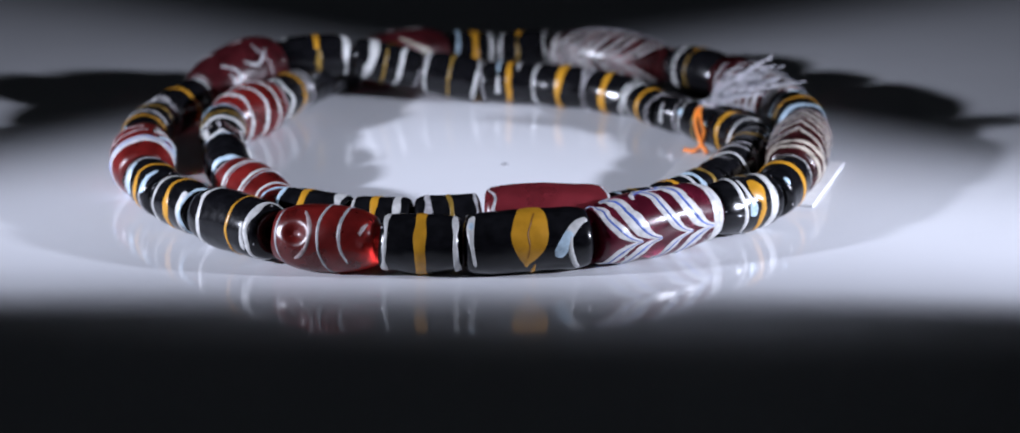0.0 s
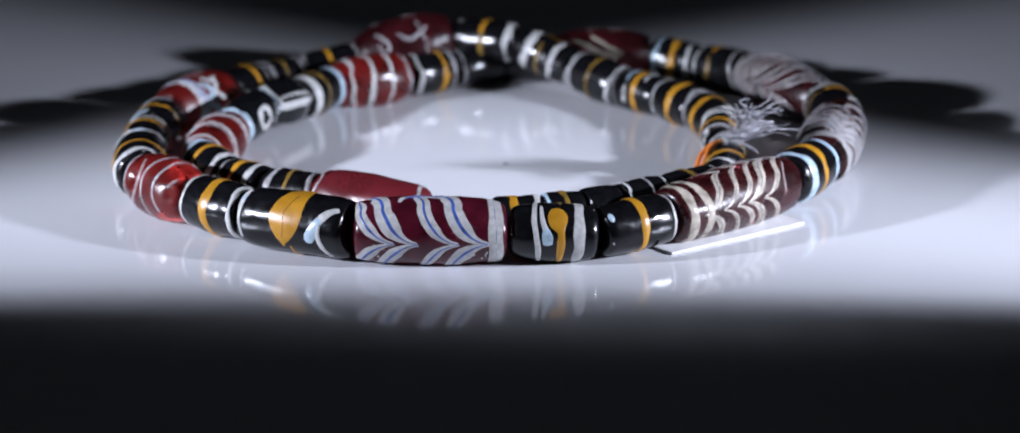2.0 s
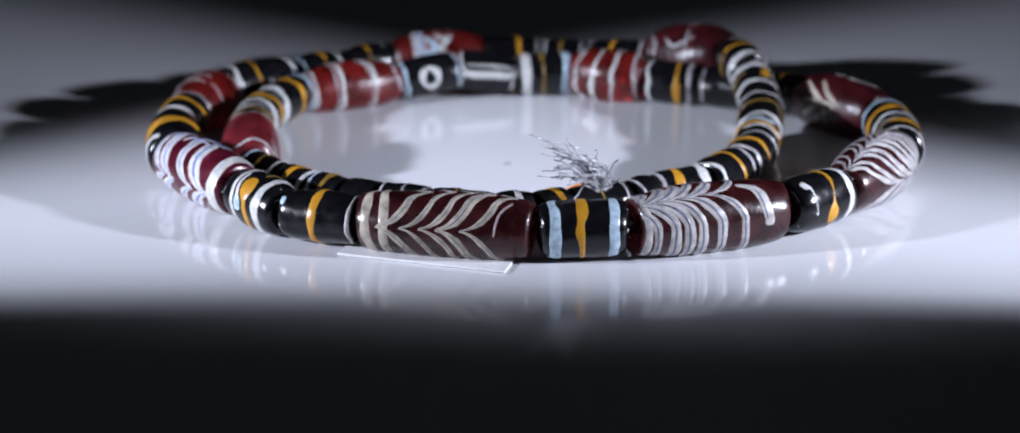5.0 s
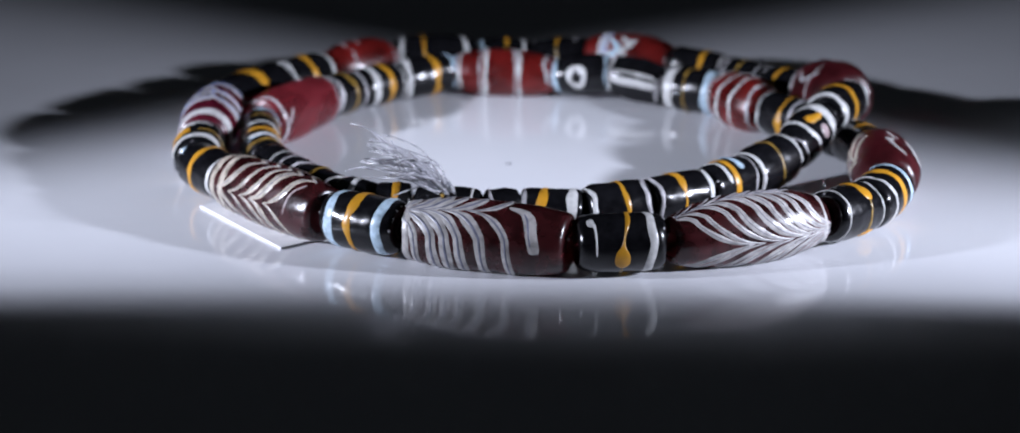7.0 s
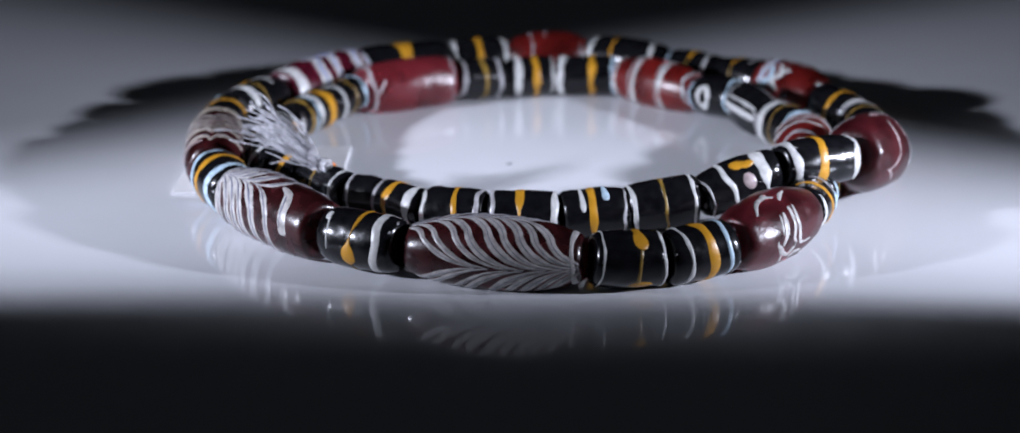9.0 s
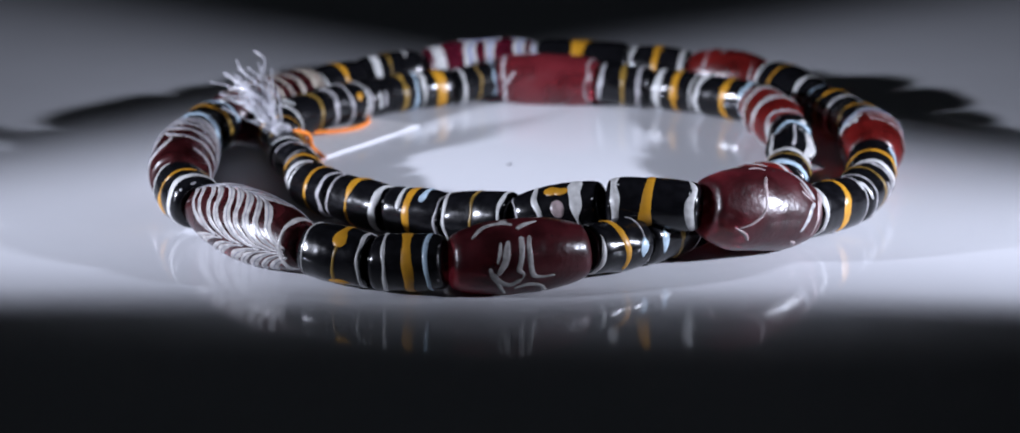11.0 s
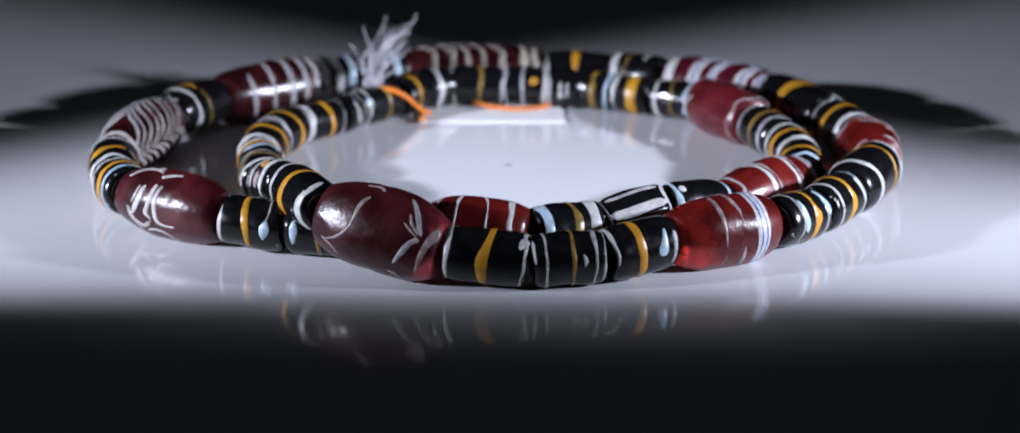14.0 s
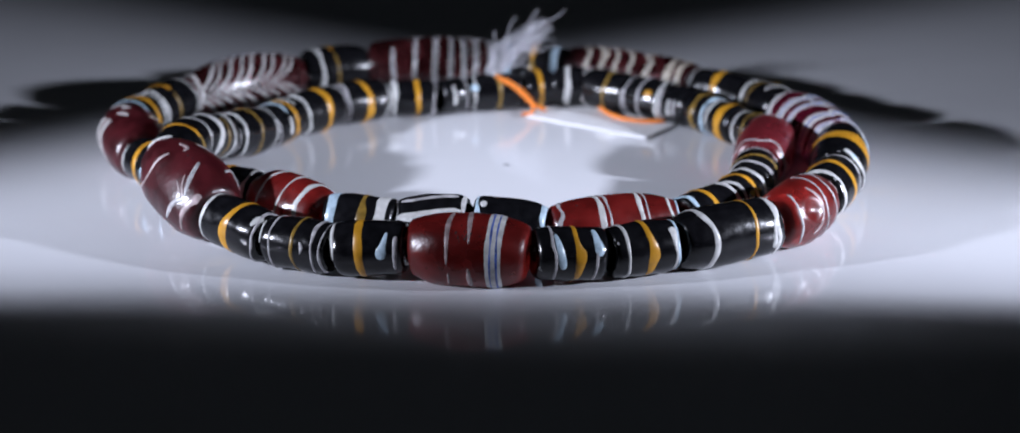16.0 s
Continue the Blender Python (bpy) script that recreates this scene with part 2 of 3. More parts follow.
def flecks(material, count, w, near=0.9, s0=0, s1=360, spread=0.05):
    """Small chips and crumbs of glass near the ends, or dark dots painting tiny hollows where near is small."""
    def build(bead, shape, rng):
        bm = bmesh.new()
        for i in range(count):
            u = rng.choice((-1, 1)) * near + rng.uniform(-spread, spread)
            u = max(-0.96, min(0.96, u))
            s = rng.uniform(s0, s1)
            a, b, t = w * rng.uniform(0.5, 1.3), w * rng.uniform(0.8, 2.4), rng.uniform(0, 6.28)
            top = bm.verts.new(shape.at(u, s, 0.10) * MM)
            rim = [bm.verts.new(shape.at(u + math.cos(t + j * 1.0472) * a * rng.uniform(0.7, 1.2) / 2 / shape.h,
                                         s + math.degrees(math.sin(t + j * 1.0472) * b * rng.uniform(0.7, 1.2) / 2 / shape.r), -0.02) * MM) for j in range(6)]
            for j in range(6):
                bm.faces.new((top, rim[j], rim[(j + 1) % 6]))
        bmesh.ops.recalc_face_normals(bm, faces=bm.faces)
        tagged(part("flecks", bm, material, bead), kind="stuff")
    return build


def bars(material, count, s0, w, u0, u1, tip=None):
    """Straight stripes laid along the string."""
    def build(bead, shape, rng):
        for c in range(count):
            s = s0 + 360 * c / count
            path = [(u0 + (u1 - u0) * i / 11, s + 3 * math.sin(i * 0.5 + c)) for i in range(12)]
            part("bar", ribbon(shape, path, [w * (0.55 if i in (0, 11) else 1) for i in range(12)], False), material, bead)
    return build


necklace = new("necklace")
tagged(necklace, "two-loop string of striped and feathered glass trade beads on white acrylic", "necklace")
BEADS = []


def glass_bead(material, a, b, radius, style, trails, label="", dents=()):
    """One bead of the string from a to b (millimetres)."""
    a, b = Vector(a), Vector(b)
    d = b - a
    k = len(BEADS)
    rng = random.Random(100 + k)
    shape = Shape(d.length * 0.97, radius, style, k * 1.37, dents)
    ob = mesh_object("bead", body(shape), material, necklace, label)
    turn = d.to_track_quat("X", "Z").to_matrix().to_4x4()
    ob.matrix_local = Matrix.Translation((a + b) / 2 * MM) @ turn
    for t in trails:
        t(ob, shape, rng)
    BEADS.append(ob)
    return ob

glass_bead(MAROON, (-46.9, 45.3, 9.5), (-60.3, 29.7, 5.3), 6.74, "barrel", [
    trail(DUSK, ((-0.18, 28, 0.5), (-0.26, 44, 0.7), (-0.30, 74, 0.45), (-0.46, 94, 0.5), (-0.68, 108, 0.3))),
    trail(GREY, ((0.74, 62, 0.9), (0.64, 72, 0.8), (0.56, 88, 0.9), (0.46, 107, 0.4))),
    trail(GREY, ((0.76, 56, 0.4), (0.66, 38, 0.8), (0.56, 22, 0.8), (0.40, 4, 0.5))),
    trail(DUSK, ((0.72, 56, 0.3), (0.58, 44, 0.5), (0.50, 32, 0.3))),
    trail(DUSK, ((0.70, 60, 0.3), (0.56, 52, 0.4), (0.46, 46, 0.2))),
    trail(DUSK, ((0.36, 124, 0.5), (0.48, 130, 0.7), (0.52, 146, 0.4))),
    trail(DUSK, ((0.78, 118, 0.3), (0.82, 92, 0.7), (0.87, 66, 1.0), (0.94, 46, 1.5), (0.97, 34, 0.8))),
    trail(DUSK, ((-0.75, 108, 0.3), (-0.55, 116, 0.6), (-0.45, 126, 0.3))),
    trail(DUSK, ((-0.35, 6, 0.6), (-0.15, 2, 0.7), (-0.05, 10, 0.4))),
    ring(GREY, -0.3, 0.4, 0.05, 0.1, 250, 90),
    ring(GREY, 0.6, 0.5, 0.06, 0, 230, 80),
    flecks(SOOT, 8, 0.28, 0.35, spread=0.5),
    loop(GREY, ((0.6, 330), (0.4, 300), (0.55, 270), (0.4, 240)), 0.8),
    loop(GREY, ((-0.5, 320), (-0.1, 300), (0.2, 318)), 0.7)], "dark maroon glass", ((-0.85, 98, 2.0, 0.5), (-0.18, 112, 0.6, 0.2), (0.1, 40, 3.0, 0.2)))
glass_bead(BLACK, (-60.3, 29.7, 5.3), (-65.7, 17.9, 4.2), 4.30, "tube", [
    ring(WHITE, -0.92, 0.8, 0.02),
    trail(YELLOW, ((0.12, -60, 1.0), (0.10, 10, 1.0), (0.04, 45, 1.2), (-0.06, 80, 1.8), (-0.06, 105, 1.7), (-0.02, 150, 1.0)), "stripe"),
    ring(OCHRE, 0.05, 0.9, 0.04, 0, 140, 170),
    trail(WHITE, ((0.96, 20, 1.3), (0.86, 32, 1.2), (0.80, 50, 0.4))),
    ring(GREY, 0.93, 0.5),
    flecks(GREY, 6, 0.3, 0.94)], "black glass with wound yellow and white bands")
glass_bead(BLACK, (-65.7, 17.9, 4.2), (-67.4, 6.3, 4.3), 4.18, "tube", [
    ring(GREY, -0.66, 0.4, 0.02),
    ring(OCHRE, 0.08, 0.55, 0.03),
    ring(GREY, 0.66, 0.45, 0.02),
    trail(GREY, ((0.32, 66, 0.3), (0.38, 78, 0.6), (0.34, 92, 0.25))),
    ring(GREY, 0.92, 0.4, 0.02),
    ring(WHITE, -0.95, 0.5, 0.03, 0, 20, 60),
    flecks(GREY, 6, 0.3, 0.94)], "black glass with wound yellow and white bands")
glass_bead(BLACK, (-67.4, 6.3, 4.3), (-65.6, -5.2, 5.2), 4.33, "tube", [
    ring(WHITE, -0.93, 0.5, 0.03, 0, -60, 160),
    ring(YELLOW, -0.22, 1.2, 0.02, vary=0.25),
    trail(ICE, ((0.56, 40, 0.4), (0.50, 62, 0.9), (0.42, 84, 1.7), (0.42, 98, 1.2)), "drip", 0.13),
    trail(GREY, ((0.82, 50, 0.8), (0.80, 90, 0.7), (0.76, 130, 0.4))),
    flecks(GREY, 6, 0.3, 0.94)], "black glass with wound yellow and white bands")
glass_bead(RED, (-65.6, -5.2, 5.2), (-62.6, -24.1, 5.1), 5.83, "barrel", [
    trail(DUSK, ((-0.26, -5, 0.6), (-0.29, 30, 0.8), (-0.29, 60, 0.6), (-0.29, 96, 0.25))),
    ring(DUSK, -0.28, 0.35, 0.02, 0, 110, 30),
    trail(DUSK, ((0.02, -12, 0.7), (0.05, 20, 0.8), (0.07, 48, 0.4), (0.07, 62, 0.2))),
    trail(DUSK, ((0.08, 100, 0.3), (0.09, 120, 0.9), (0.10, 142, 0.8))),
    ring(GREY, 0.12, 0.35, 0.04, 0.05, 150, 190),
    ring(WHITE, 0.47, 2.5, 0.012, 0.02, vary=0.05),
    ring(BLUE, 0.42, 0.55, 0.012, 0.02, vary=0.2),
    ring(BLUE, 0.52, 0.55, 0.012, 0.02, vary=0.2),
    ring(GREY, -0.8, 0.3, 0.02, 0, 150, 120),
    flecks(SOOT, 14, 0.3, 0.1, 30, 60, 0.22),
    flecks(SOOT, 8, 0.28, 0.35, spread=0.5),
    loop(ICE, ((0.3, 330), (0.1, 305), (0.28, 285), (-0.02, 262)), 1.5),
    loop(WHITE, ((-0.2, 320), (0.0, 300), (-0.25, 280)), 1.2),
    loop(WHITE, ((0.1, 340), (-0.1, 325), (-0.3, 335)), 1.2)], "translucent red glass")
glass_bead(BLACK, (-62.6, -24.1, 5.1), (-56.9, -34.3, 4.3), 4.26, "tube", [
    trail(GREY, ((-0.55, -30, 0.3), (-0.60, 50, 0.5), (-0.52, 80, 0.45), (-0.50, 140, 0.5))),
    trail(ICE, ((-0.50, 30, 0.5), (-0.42, 60, 1.1), (-0.33, 90, 1.3), (-0.28, 108, 0.9)), "drip", 0.13),
    trail(YELLOW, ((0.10, -40, 0.6), (0.06, 30, 0.7), (0.12, 58, 1.0), (0.20, 76, 1.8), (0.18, 100, 1.4), (0.14, 140, 0.8)), "stripe"),
    ring(OCHRE, 0.1, 0.6, 0.04, 0, 140, 180),
    trail(ICE, ((0.58, 10, 0.7), (0.64, 40, 1.1), (0.72, 66, 1.6), (0.72, 78, 0.8)), "drip", 0.13),
    trail(GREY, ((0.66, 60, 0.4), (0.66, 100, 0.5), (0.62, 150, 0.5))),
    flecks(GREY, 6, 0.3, 0.94)], "black glass with wound yellow and white bands")
glass_bead(BLACK, (-56.9, -34.3, 4.3), (-49.8, -43.5, 4.6), 4.24, "tube", [
    ring(WHITE, -0.62, 0.55, 0.02, vary=0.25),
    trail(YELLOW, ((0.0, -40, 0.8), (0.02, 30, 0.9), (0.10, 60, 1.2), (0.14, 88, 1.9), (0.08, 110, 1.5), (0.04, 150, 0.9)), "stripe"),
    ring(OCHRE, 0.05, 0.7, 0.04, 0, 140, 180),
    trail(WHITE, ((0.80, 30, 1.5), (0.84, 52, 1.4), (0.80, 74, 0.7), (0.84, 100, 0.5), (0.80, 140, 0.6))),
    ring(ICE, 0.93, 0.4),
    flecks(GREY, 6, 0.3, 0.94)], "black glass with wound yellow and white bands")
glass_bead(BLACK, (-49.8, -43.5, 4.6), (-36.6, -56.8, 5.1), 4.92, "oblong", [
    ring(WHITE, -0.62, 1.1, 0.05, 0.08), ring(YELLOW, 0.30, 0.5, 0.03, 0.03), ring(WHITE, 0.82, 1.0, 0.04), drop(WHITE, 0.72, 60, 120, 0.6, 1.3), flecks(GREY, 6, 0.3, 0.94)], "black glass with wound yellow and white bands")
glass_bead(RED, (-36.6, -56.8, 5.1), (-19.9, -60.9, 5.0), 5.38, "barrel", [
    # PIT blob paints the darkness of the hole inside the dented pit
    blob(PIT, -0.46, 66, 1.3, 1.5, 0.03),
    # first DUSK trail is a highlight painted along the pit's right rim
    trail(DUSK, ((-0.33, 24, 0.4), (-0.22, 42, 0.7), (-0.16, 60, 0.8), (-0.20, 86, 0.6), (-0.34, 106, 0.7), (-0.46, 116, 0.4))),
    trail(GREY, ((-0.80, 10, 0.3), (-0.88, 60, 0.45), (-0.82, 110, 0.4), (-0.70, 140, 0.3))),
    trail(GREY, ((0.10, -20, 0.4), (0.07, 10, 0.45), (0.0, 50, 0.5), (0.02, 90, 0.45), (0.12, 125, 0.35), (0.22, 150, 0.3))),
    trail(GREY, ((0.50, -20, 0.4), (0.46, 12, 0.5), (0.41, 50, 0.55), (0.44, 85, 0.45), (0.56, 118, 0.35))),
    trail(DUSK, ((0.90, 30, 0.4), (0.84, 45, 0.6), (0.80, 62, 0.3))),
    ring(GREY, 0.45, 0.4, 0.03, 0, 160, 170),
    ring(GREY, -0.80, 0.4, 0.03, 0, 170, 160),
    flecks(SOOT, 8, 0.28, 0.35, spread=0.5)], "translucent red glass", ((-0.46, 68, 2.3, 1.1), (0.95, 75, 2.2, 0.7)))
glass_bead(BLACK, (-19.9, -60.9, 5.0), (-7.0, -61.6, 4.8), 4.58, "tube", [
    ring(WHITE, -0.86, 1.0, 0.03), ring(YELLOW, 0.03, 1.6, 0.02), ring(WHITE, 0.90, 0.9, 0.03), flecks(GREY, 6, 0.3, 0.94)], "black glass with wound yellow and white bands")
glass_bead(BLACK, (-7.0, -61.6, 4.8), (12.9, -58.9, 5.2), 4.99, "tube", [
    trail(WHITE, ((-0.88, 12, 0.9), (-0.93, 40, 1.2), (-0.92, 75, 0.6), (-0.86, 120, 0.5))),
    blob(ICE, -0.92, 36, 1.0, 1.5),
    trail(YELLOW, ((0.10, -60, 2.2), (0.07, -20, 3.4), (0.05, 15, 4.6), (0.02, 40, 5.4), (-0.01, 64, 5.9), (-0.03, 84, 5.0), (-0.05, 102, 3.2), (-0.07, 118, 1.0), (-0.07, 126, 0.4)), "patch", 0.12),
    trail(CRACK, ((0.10, 18, 0.14), (0.02, 42, 0.18), (-0.04, 62, 0.2), (-0.02, 82, 0.2), (-0.05, 104, 0.14)), "crack", 0.18),
    ring(YELLOW, 0.06, 0.8, 0.03, 0, 120, 190),
    trail(WHITE, ((0.93, 34, 0.9), (0.80, 42, 1.2), (0.68, 56, 1.5), (0.62, 66, 1.3))),
    trail(ICE, ((0.64, 60, 1.4), (0.54, 80, 1.8), (0.46, 98, 1.9), (0.44, 108, 1.1)), "drip", 0.13),
    trail(WHITE, ((0.64, 66, 0.6), (0.62, 92, 0.8), (0.67, 118, 0.9), (0.76, 146, 0.8))),
    flecks(GREY, 6, 0.3, 0.94)], "black glass with wound yellow and white bands")
glass_bead(PURPLE, (12.9, -58.9, 5.2), (32.7, -44.9, 5.0), 5.45, "slim", [
    feather(WHITE, (-0.93, -0.62, -0.08, 0.30), 2.4, ((97, 0.55, 62, 55), (352, -0.25, 40, 34), (232, 0.5, 60, 60)), core=BLUE, core_width=0.24),
    ring(WHITE, 0.84, 2.3, 0.012, 0.02, vary=0.06),
    ring(BLUE, 0.84, 0.55, 0.012, 0.02, vary=0.1),
    trail(WHITE, ((-0.42, 18, 0.5), (-0.36, 2, 0.9), (-0.15, -6, 0.8), (0.15, 2, 0.6))),
    trail(BLUE, ((-0.36, 5, 0.25), (-0.12, -5, 0.3), (0.1, 1, 0.2)), thick=0.16),
    flecks(WHITE, 16, 0.4, 0.66, 98, 138, 0.12),
    flecks(SOOT, 8, 0.28, 0.35, spread=0.5)], "purple glass combed with white and blue")
glass_bead(BLACK, (32.7, -44.9, 5.0), (43.8, -36.1, 4.4), 4.63, "oblong", [
    trail(WHITE, ((-0.40, -30, 0.6), (-0.46, 40, 0.8), (-0.42, 75, 0.8), (-0.36, 110, 0.9), (-0.34, 150, 0.6))),
    trail(WHITE, ((-0.30, 10, 0.4), (-0.28, 45, 0.7), (-0.20, 70, 0.9))),
    trail(ICE, ((-0.20, 66, 1.0), (-0.16, 84, 1.7), (-0.15, 100, 1.4)), "drip", 0.13),
    trail(YELLOW, ((0.06, 18, 1.6), (0.06, 38, 3.0), (0.08, 56, 2.8), (0.14, 74, 1.1), (0.15, 100, 1.3), (0.13, 150, 0.8)), "drip", 0.13),
    ring(OCHRE, 0.1, 0.8, 0.05, 0, 150, 210),
    ring(WHITE, 0.54, 1.4, 0.03, 0.02, vary=0.3),
    flecks(GREY, 6, 0.3, 0.94)], "black glass with wound yellow and white bands")
glass_bead(BLACK, (43.8, -36.1, 4.4), (48.7, -23.8, 4.8), 4.22, "tube", [
    blob(ICE, -0.86, 40, 1.0, 1.6), ring(YELLOW, 0.0, 1.4, 0.03), ring(WHITE, 0.93, 0.5, 0.03), flecks(GREY, 6, 0.3, 0.94)], "black glass with wound yellow and white bands")
glass_bead(BROWN, (48.7, -23.8, 4.8), (55.2, 4.5, 5.1), 5.42, "slim", [
    ring(CREAM, -0.86, 1.5, 0.02, vary=0.25),
    ring(CREAM, -0.68, 1.5, 0.02, 0.02, vary=0.25),
    feather(CREAM, (-0.36, -0.14, 0.10, 0.34, 0.58), 1.3, ((82, -0.42, 48, 55), (2, 0.30, 36, 34), (162, 0.30, 30, 36), (242, -0.42, 44, 44)), core=SLATE, core_width=0.18, jitter=0.04),
    trail(DUSK, ((0.78, 20, 0.5), (0.66, 50, 0.4), (0.62, 90, 0.3))),
    flecks(SOOT, 8, 0.28, 0.35, spread=0.5)], "brown-purple glass with combed pale lines")
glass_bead(BLACK, (55.2, 4.5, 5.1), (54.0, 19.2, 5.2), 4.70, "oblong", [
    ring(ICE, -0.68, 1.7, 0.03, vary=0.2),
    trail(YELLOW, ((-0.06, -60, 0.9), (-0.05, 0, 1.6), (-0.05, 40, 1.9), (-0.10, 62, 1.2), (-0.12, 82, 1.6), (-0.08, 104, 1.0), (-0.05, 150, 0.9)), "stripe"),
    ring(OCHRE, -0.06, 0.9, 0.04, 0, 140, 170),
    ring(ICE, 0.66, 1.6, 0.03, vary=0.2),
    flecks(GREY, 6, 0.3, 0.94)], "black glass with wound yellow and white bands")
glass_bead(BROWN, (54.0, 19.2, 5.2), (44.6, 44.9, 5.2), 5.71, "slim", [
    feather(CHALK, (-0.84, -0.62, -0.44, -0.24, 0.0, 0.30), 1.75, ((33, -0.52, 34, 46), (213, -0.5, 40, 46)), core=SLATE, core_width=0.32, lean=0.03, inner=0.65),
    ring(CHALK, -0.93, 1.3, 0.01, vary=0.2),
    trail(CHALK, ((0.30, 16, 0.6), (0.48, 24, 1.4), (0.58, 40, 2.0), (0.63, 65, 1.9), (0.67, 88, 1.8), (0.67, 98, 1.5))),
    trail(SLATE, ((0.50, 28, 0.3), (0.56, 42, 0.5), (0.60, 65, 0.4), (0.63, 84, 0.3)), thick=0.16),
    ring(GREY, 0.62, 0.9, 0.03, 0, 180, 150),
    flecks(SOOT, 8, 0.28, 0.35, spread=0.5)], "brown-purple glass with combed pale lines")
glass_bead(BLACK, (44.6, 44.9, 5.2), (35.0, 56.0, 5.3), 4.73, "oblong", [
    trail(WHITE, ((-0.72, 20, 1.0), (-0.70, 34, 1.2), (-0.62, 46, 0.4), (-0.60, 100, 0.25))),
    trail(YELLOW, ((0.14, -20, 0.5), (0.12, 30, 0.8), (0.04, 60, 0.3), (0.0, 80, 0.6), (-0.02, 98, 2.3), (-0.02, 116, 2.4), (-0.02, 128, 1.0)), "drip", 0.13),
    trail(OCHRE, ((-0.02, 130, 0.4), (0.0, 200, 0.5), (0.1, 330, 0.5))),
    ring(WHITE, 0.56, 1.2, 0.05, 0.08, vary=0.35),
    flecks(GREY, 6, 0.3, 0.94)], "black glass with wound yellow and white bands")
glass_bead(BROWN, (35.0, 56.0, 5.3), (9.8, 70.1, 5.1), 5.80, "oval", [
    feather(CHALK, (-0.80, -0.62, -0.43, -0.24, -0.05, 0.13, 0.31, 0.48, 0.64), 1.25, ((98, 0.78, 54, 60), (6, -0.45, 38, 38), (278, 0.7, 52, 60), (186, -0.42, 38, 38)), core=SLATE, core_width=0.13, jitter=0.03, inner=0.5),
    ring(CHALK, 0.90, 0.9, 0.015, vary=0.3),
    flecks(SOOT, 8, 0.28, 0.35, spread=0.5)], "brown-purple glass with combed pale lines")
glass_bead(BLACK, (9.8, 70.1, 5.1), (-1.7, 71.7, 4.4), 4.46, "tube", [
    ring(WHITE, -0.80, 0.3, 0.03),
    trail(YELLOW, ((0.22, -30, 0.8), (0.22, 10, 1.4), (0.24, 28, 2.2), (0.28, 44, 2.2), (0.28, 54, 1.0)), "drip", 0.13),
    trail(OCHRE, ((0.27, 52, 0.5), (0.22, 90, 0.5), (0.20, 128, 0.8))),
    blob(YELLOW, 0.3, 137, 3.6, 2.0),
    ring(OCHRE, 0.25, 0.6, 0.04, 0, 150, 170),
    ring(WHITE, 0.90, 0.55, 0.04),
    flecks(GREY, 6, 0.3, 0.94)], "black glass with wound yellow and white bands")
glass_bead(BLACK, (-1.7, 71.7, 4.4), (-13.4, 70.7, 5.1), 4.41, "tube", [
    ring(WHITE, -0.62, 0.7, 0.04, 0.1), ring(YELLOW, 0.02, 1.5, 0.04, 0.12), ring(ICE, 0.62, 0.8, 0.03), flecks(GREY, 6, 0.3, 0.94)], "black glass with wound yellow and white bands")
glass_bead(MAROON, (-13.4, 70.7, 5.1), (-31.5, 58.1, 5.0), 5.82, "barrel", [
    trail(CHALK, ((-0.25, 46, 0.5), (-0.29, 60, 1.0), (-0.33, 78, 1.1), (-0.43, 98, 0.7))),
    trail(CHALK, ((-0.36, 48, 0.4), (-0.40, 66, 0.5), (-0.44, 80, 0.3))),
    trail(CHALK, ((-0.05, 40, 0.7), (-0.07, 58, 0.9), (-0.10, 78, 0.8), (-0.13, 92, 0.9), (-0.06, 101, 0.4), (-0.12, 113, 0.3), (-0.22, 117, 0.5))),
    trail(CHALK, ((0.07, 40, 0.6), (0.03, 60, 0.8), (0.04, 88, 0.9), (0.09, 104, 0.8), (0.22, 109, 0.5), (0.40, 108, 0.4))),
    trail(CHALK, ((-0.55, 86, 0.4), (-0.50, 98, 1.0), (-0.40, 111, 1.0), (-0.24, 118, 0.8), (-0.10, 108, 0.5))),
    trail(CHALK, ((-0.44, 108, 0.5), (-0.37, 124, 0.6), (-0.28, 142, 0.4))),
    trail(CHALK, ((-0.18, 126, 0.5), (0.02, 121, 0.7), (0.22, 128, 0.6), (0.31, 148, 0.7))),
    trail(CHALK, ((-0.75, 32, 0.4), (-0.55, 12, 0.8), (-0.30, 6, 0.9), (-0.12, 14, 0.5))),
    trail(CHALK, ((-0.08, 24, 0.7), (0.08, 14, 0.8), (0.26, 8, 0.4))),
    blob(CHALK, -0.24, 3, 1.5, 1.1),
    ring(GREY, -0.1, 0.5, 0.06, 0, 180, 110),
    flecks(SOOT, 8, 0.28, 0.35, spread=0.5),
    loop(CREAM, ((0.55, 322), (0.2, 300), (-0.05, 288)), 1.0),
    loop(CREAM, ((0.5, 250), (0.2, 272), (-0.05, 288)), 1.0),
    loop(CREAM, ((0.2, 330), (-0.1, 305), (-0.4, 290)), 1.0),
    loop(CREAM, ((0.15, 248), (-0.15, 272), (-0.4, 290)), 1.0),
    loop(CREAM, ((-0.45, 289), (0.0, 287), (0.45, 286)), 0.8)], "dark maroon glass", ((-0.50, 92, 0.9, 0.35), (0.3, 60, 1.2, 0.12), (0.75, 84, 1.6, 0.15)))
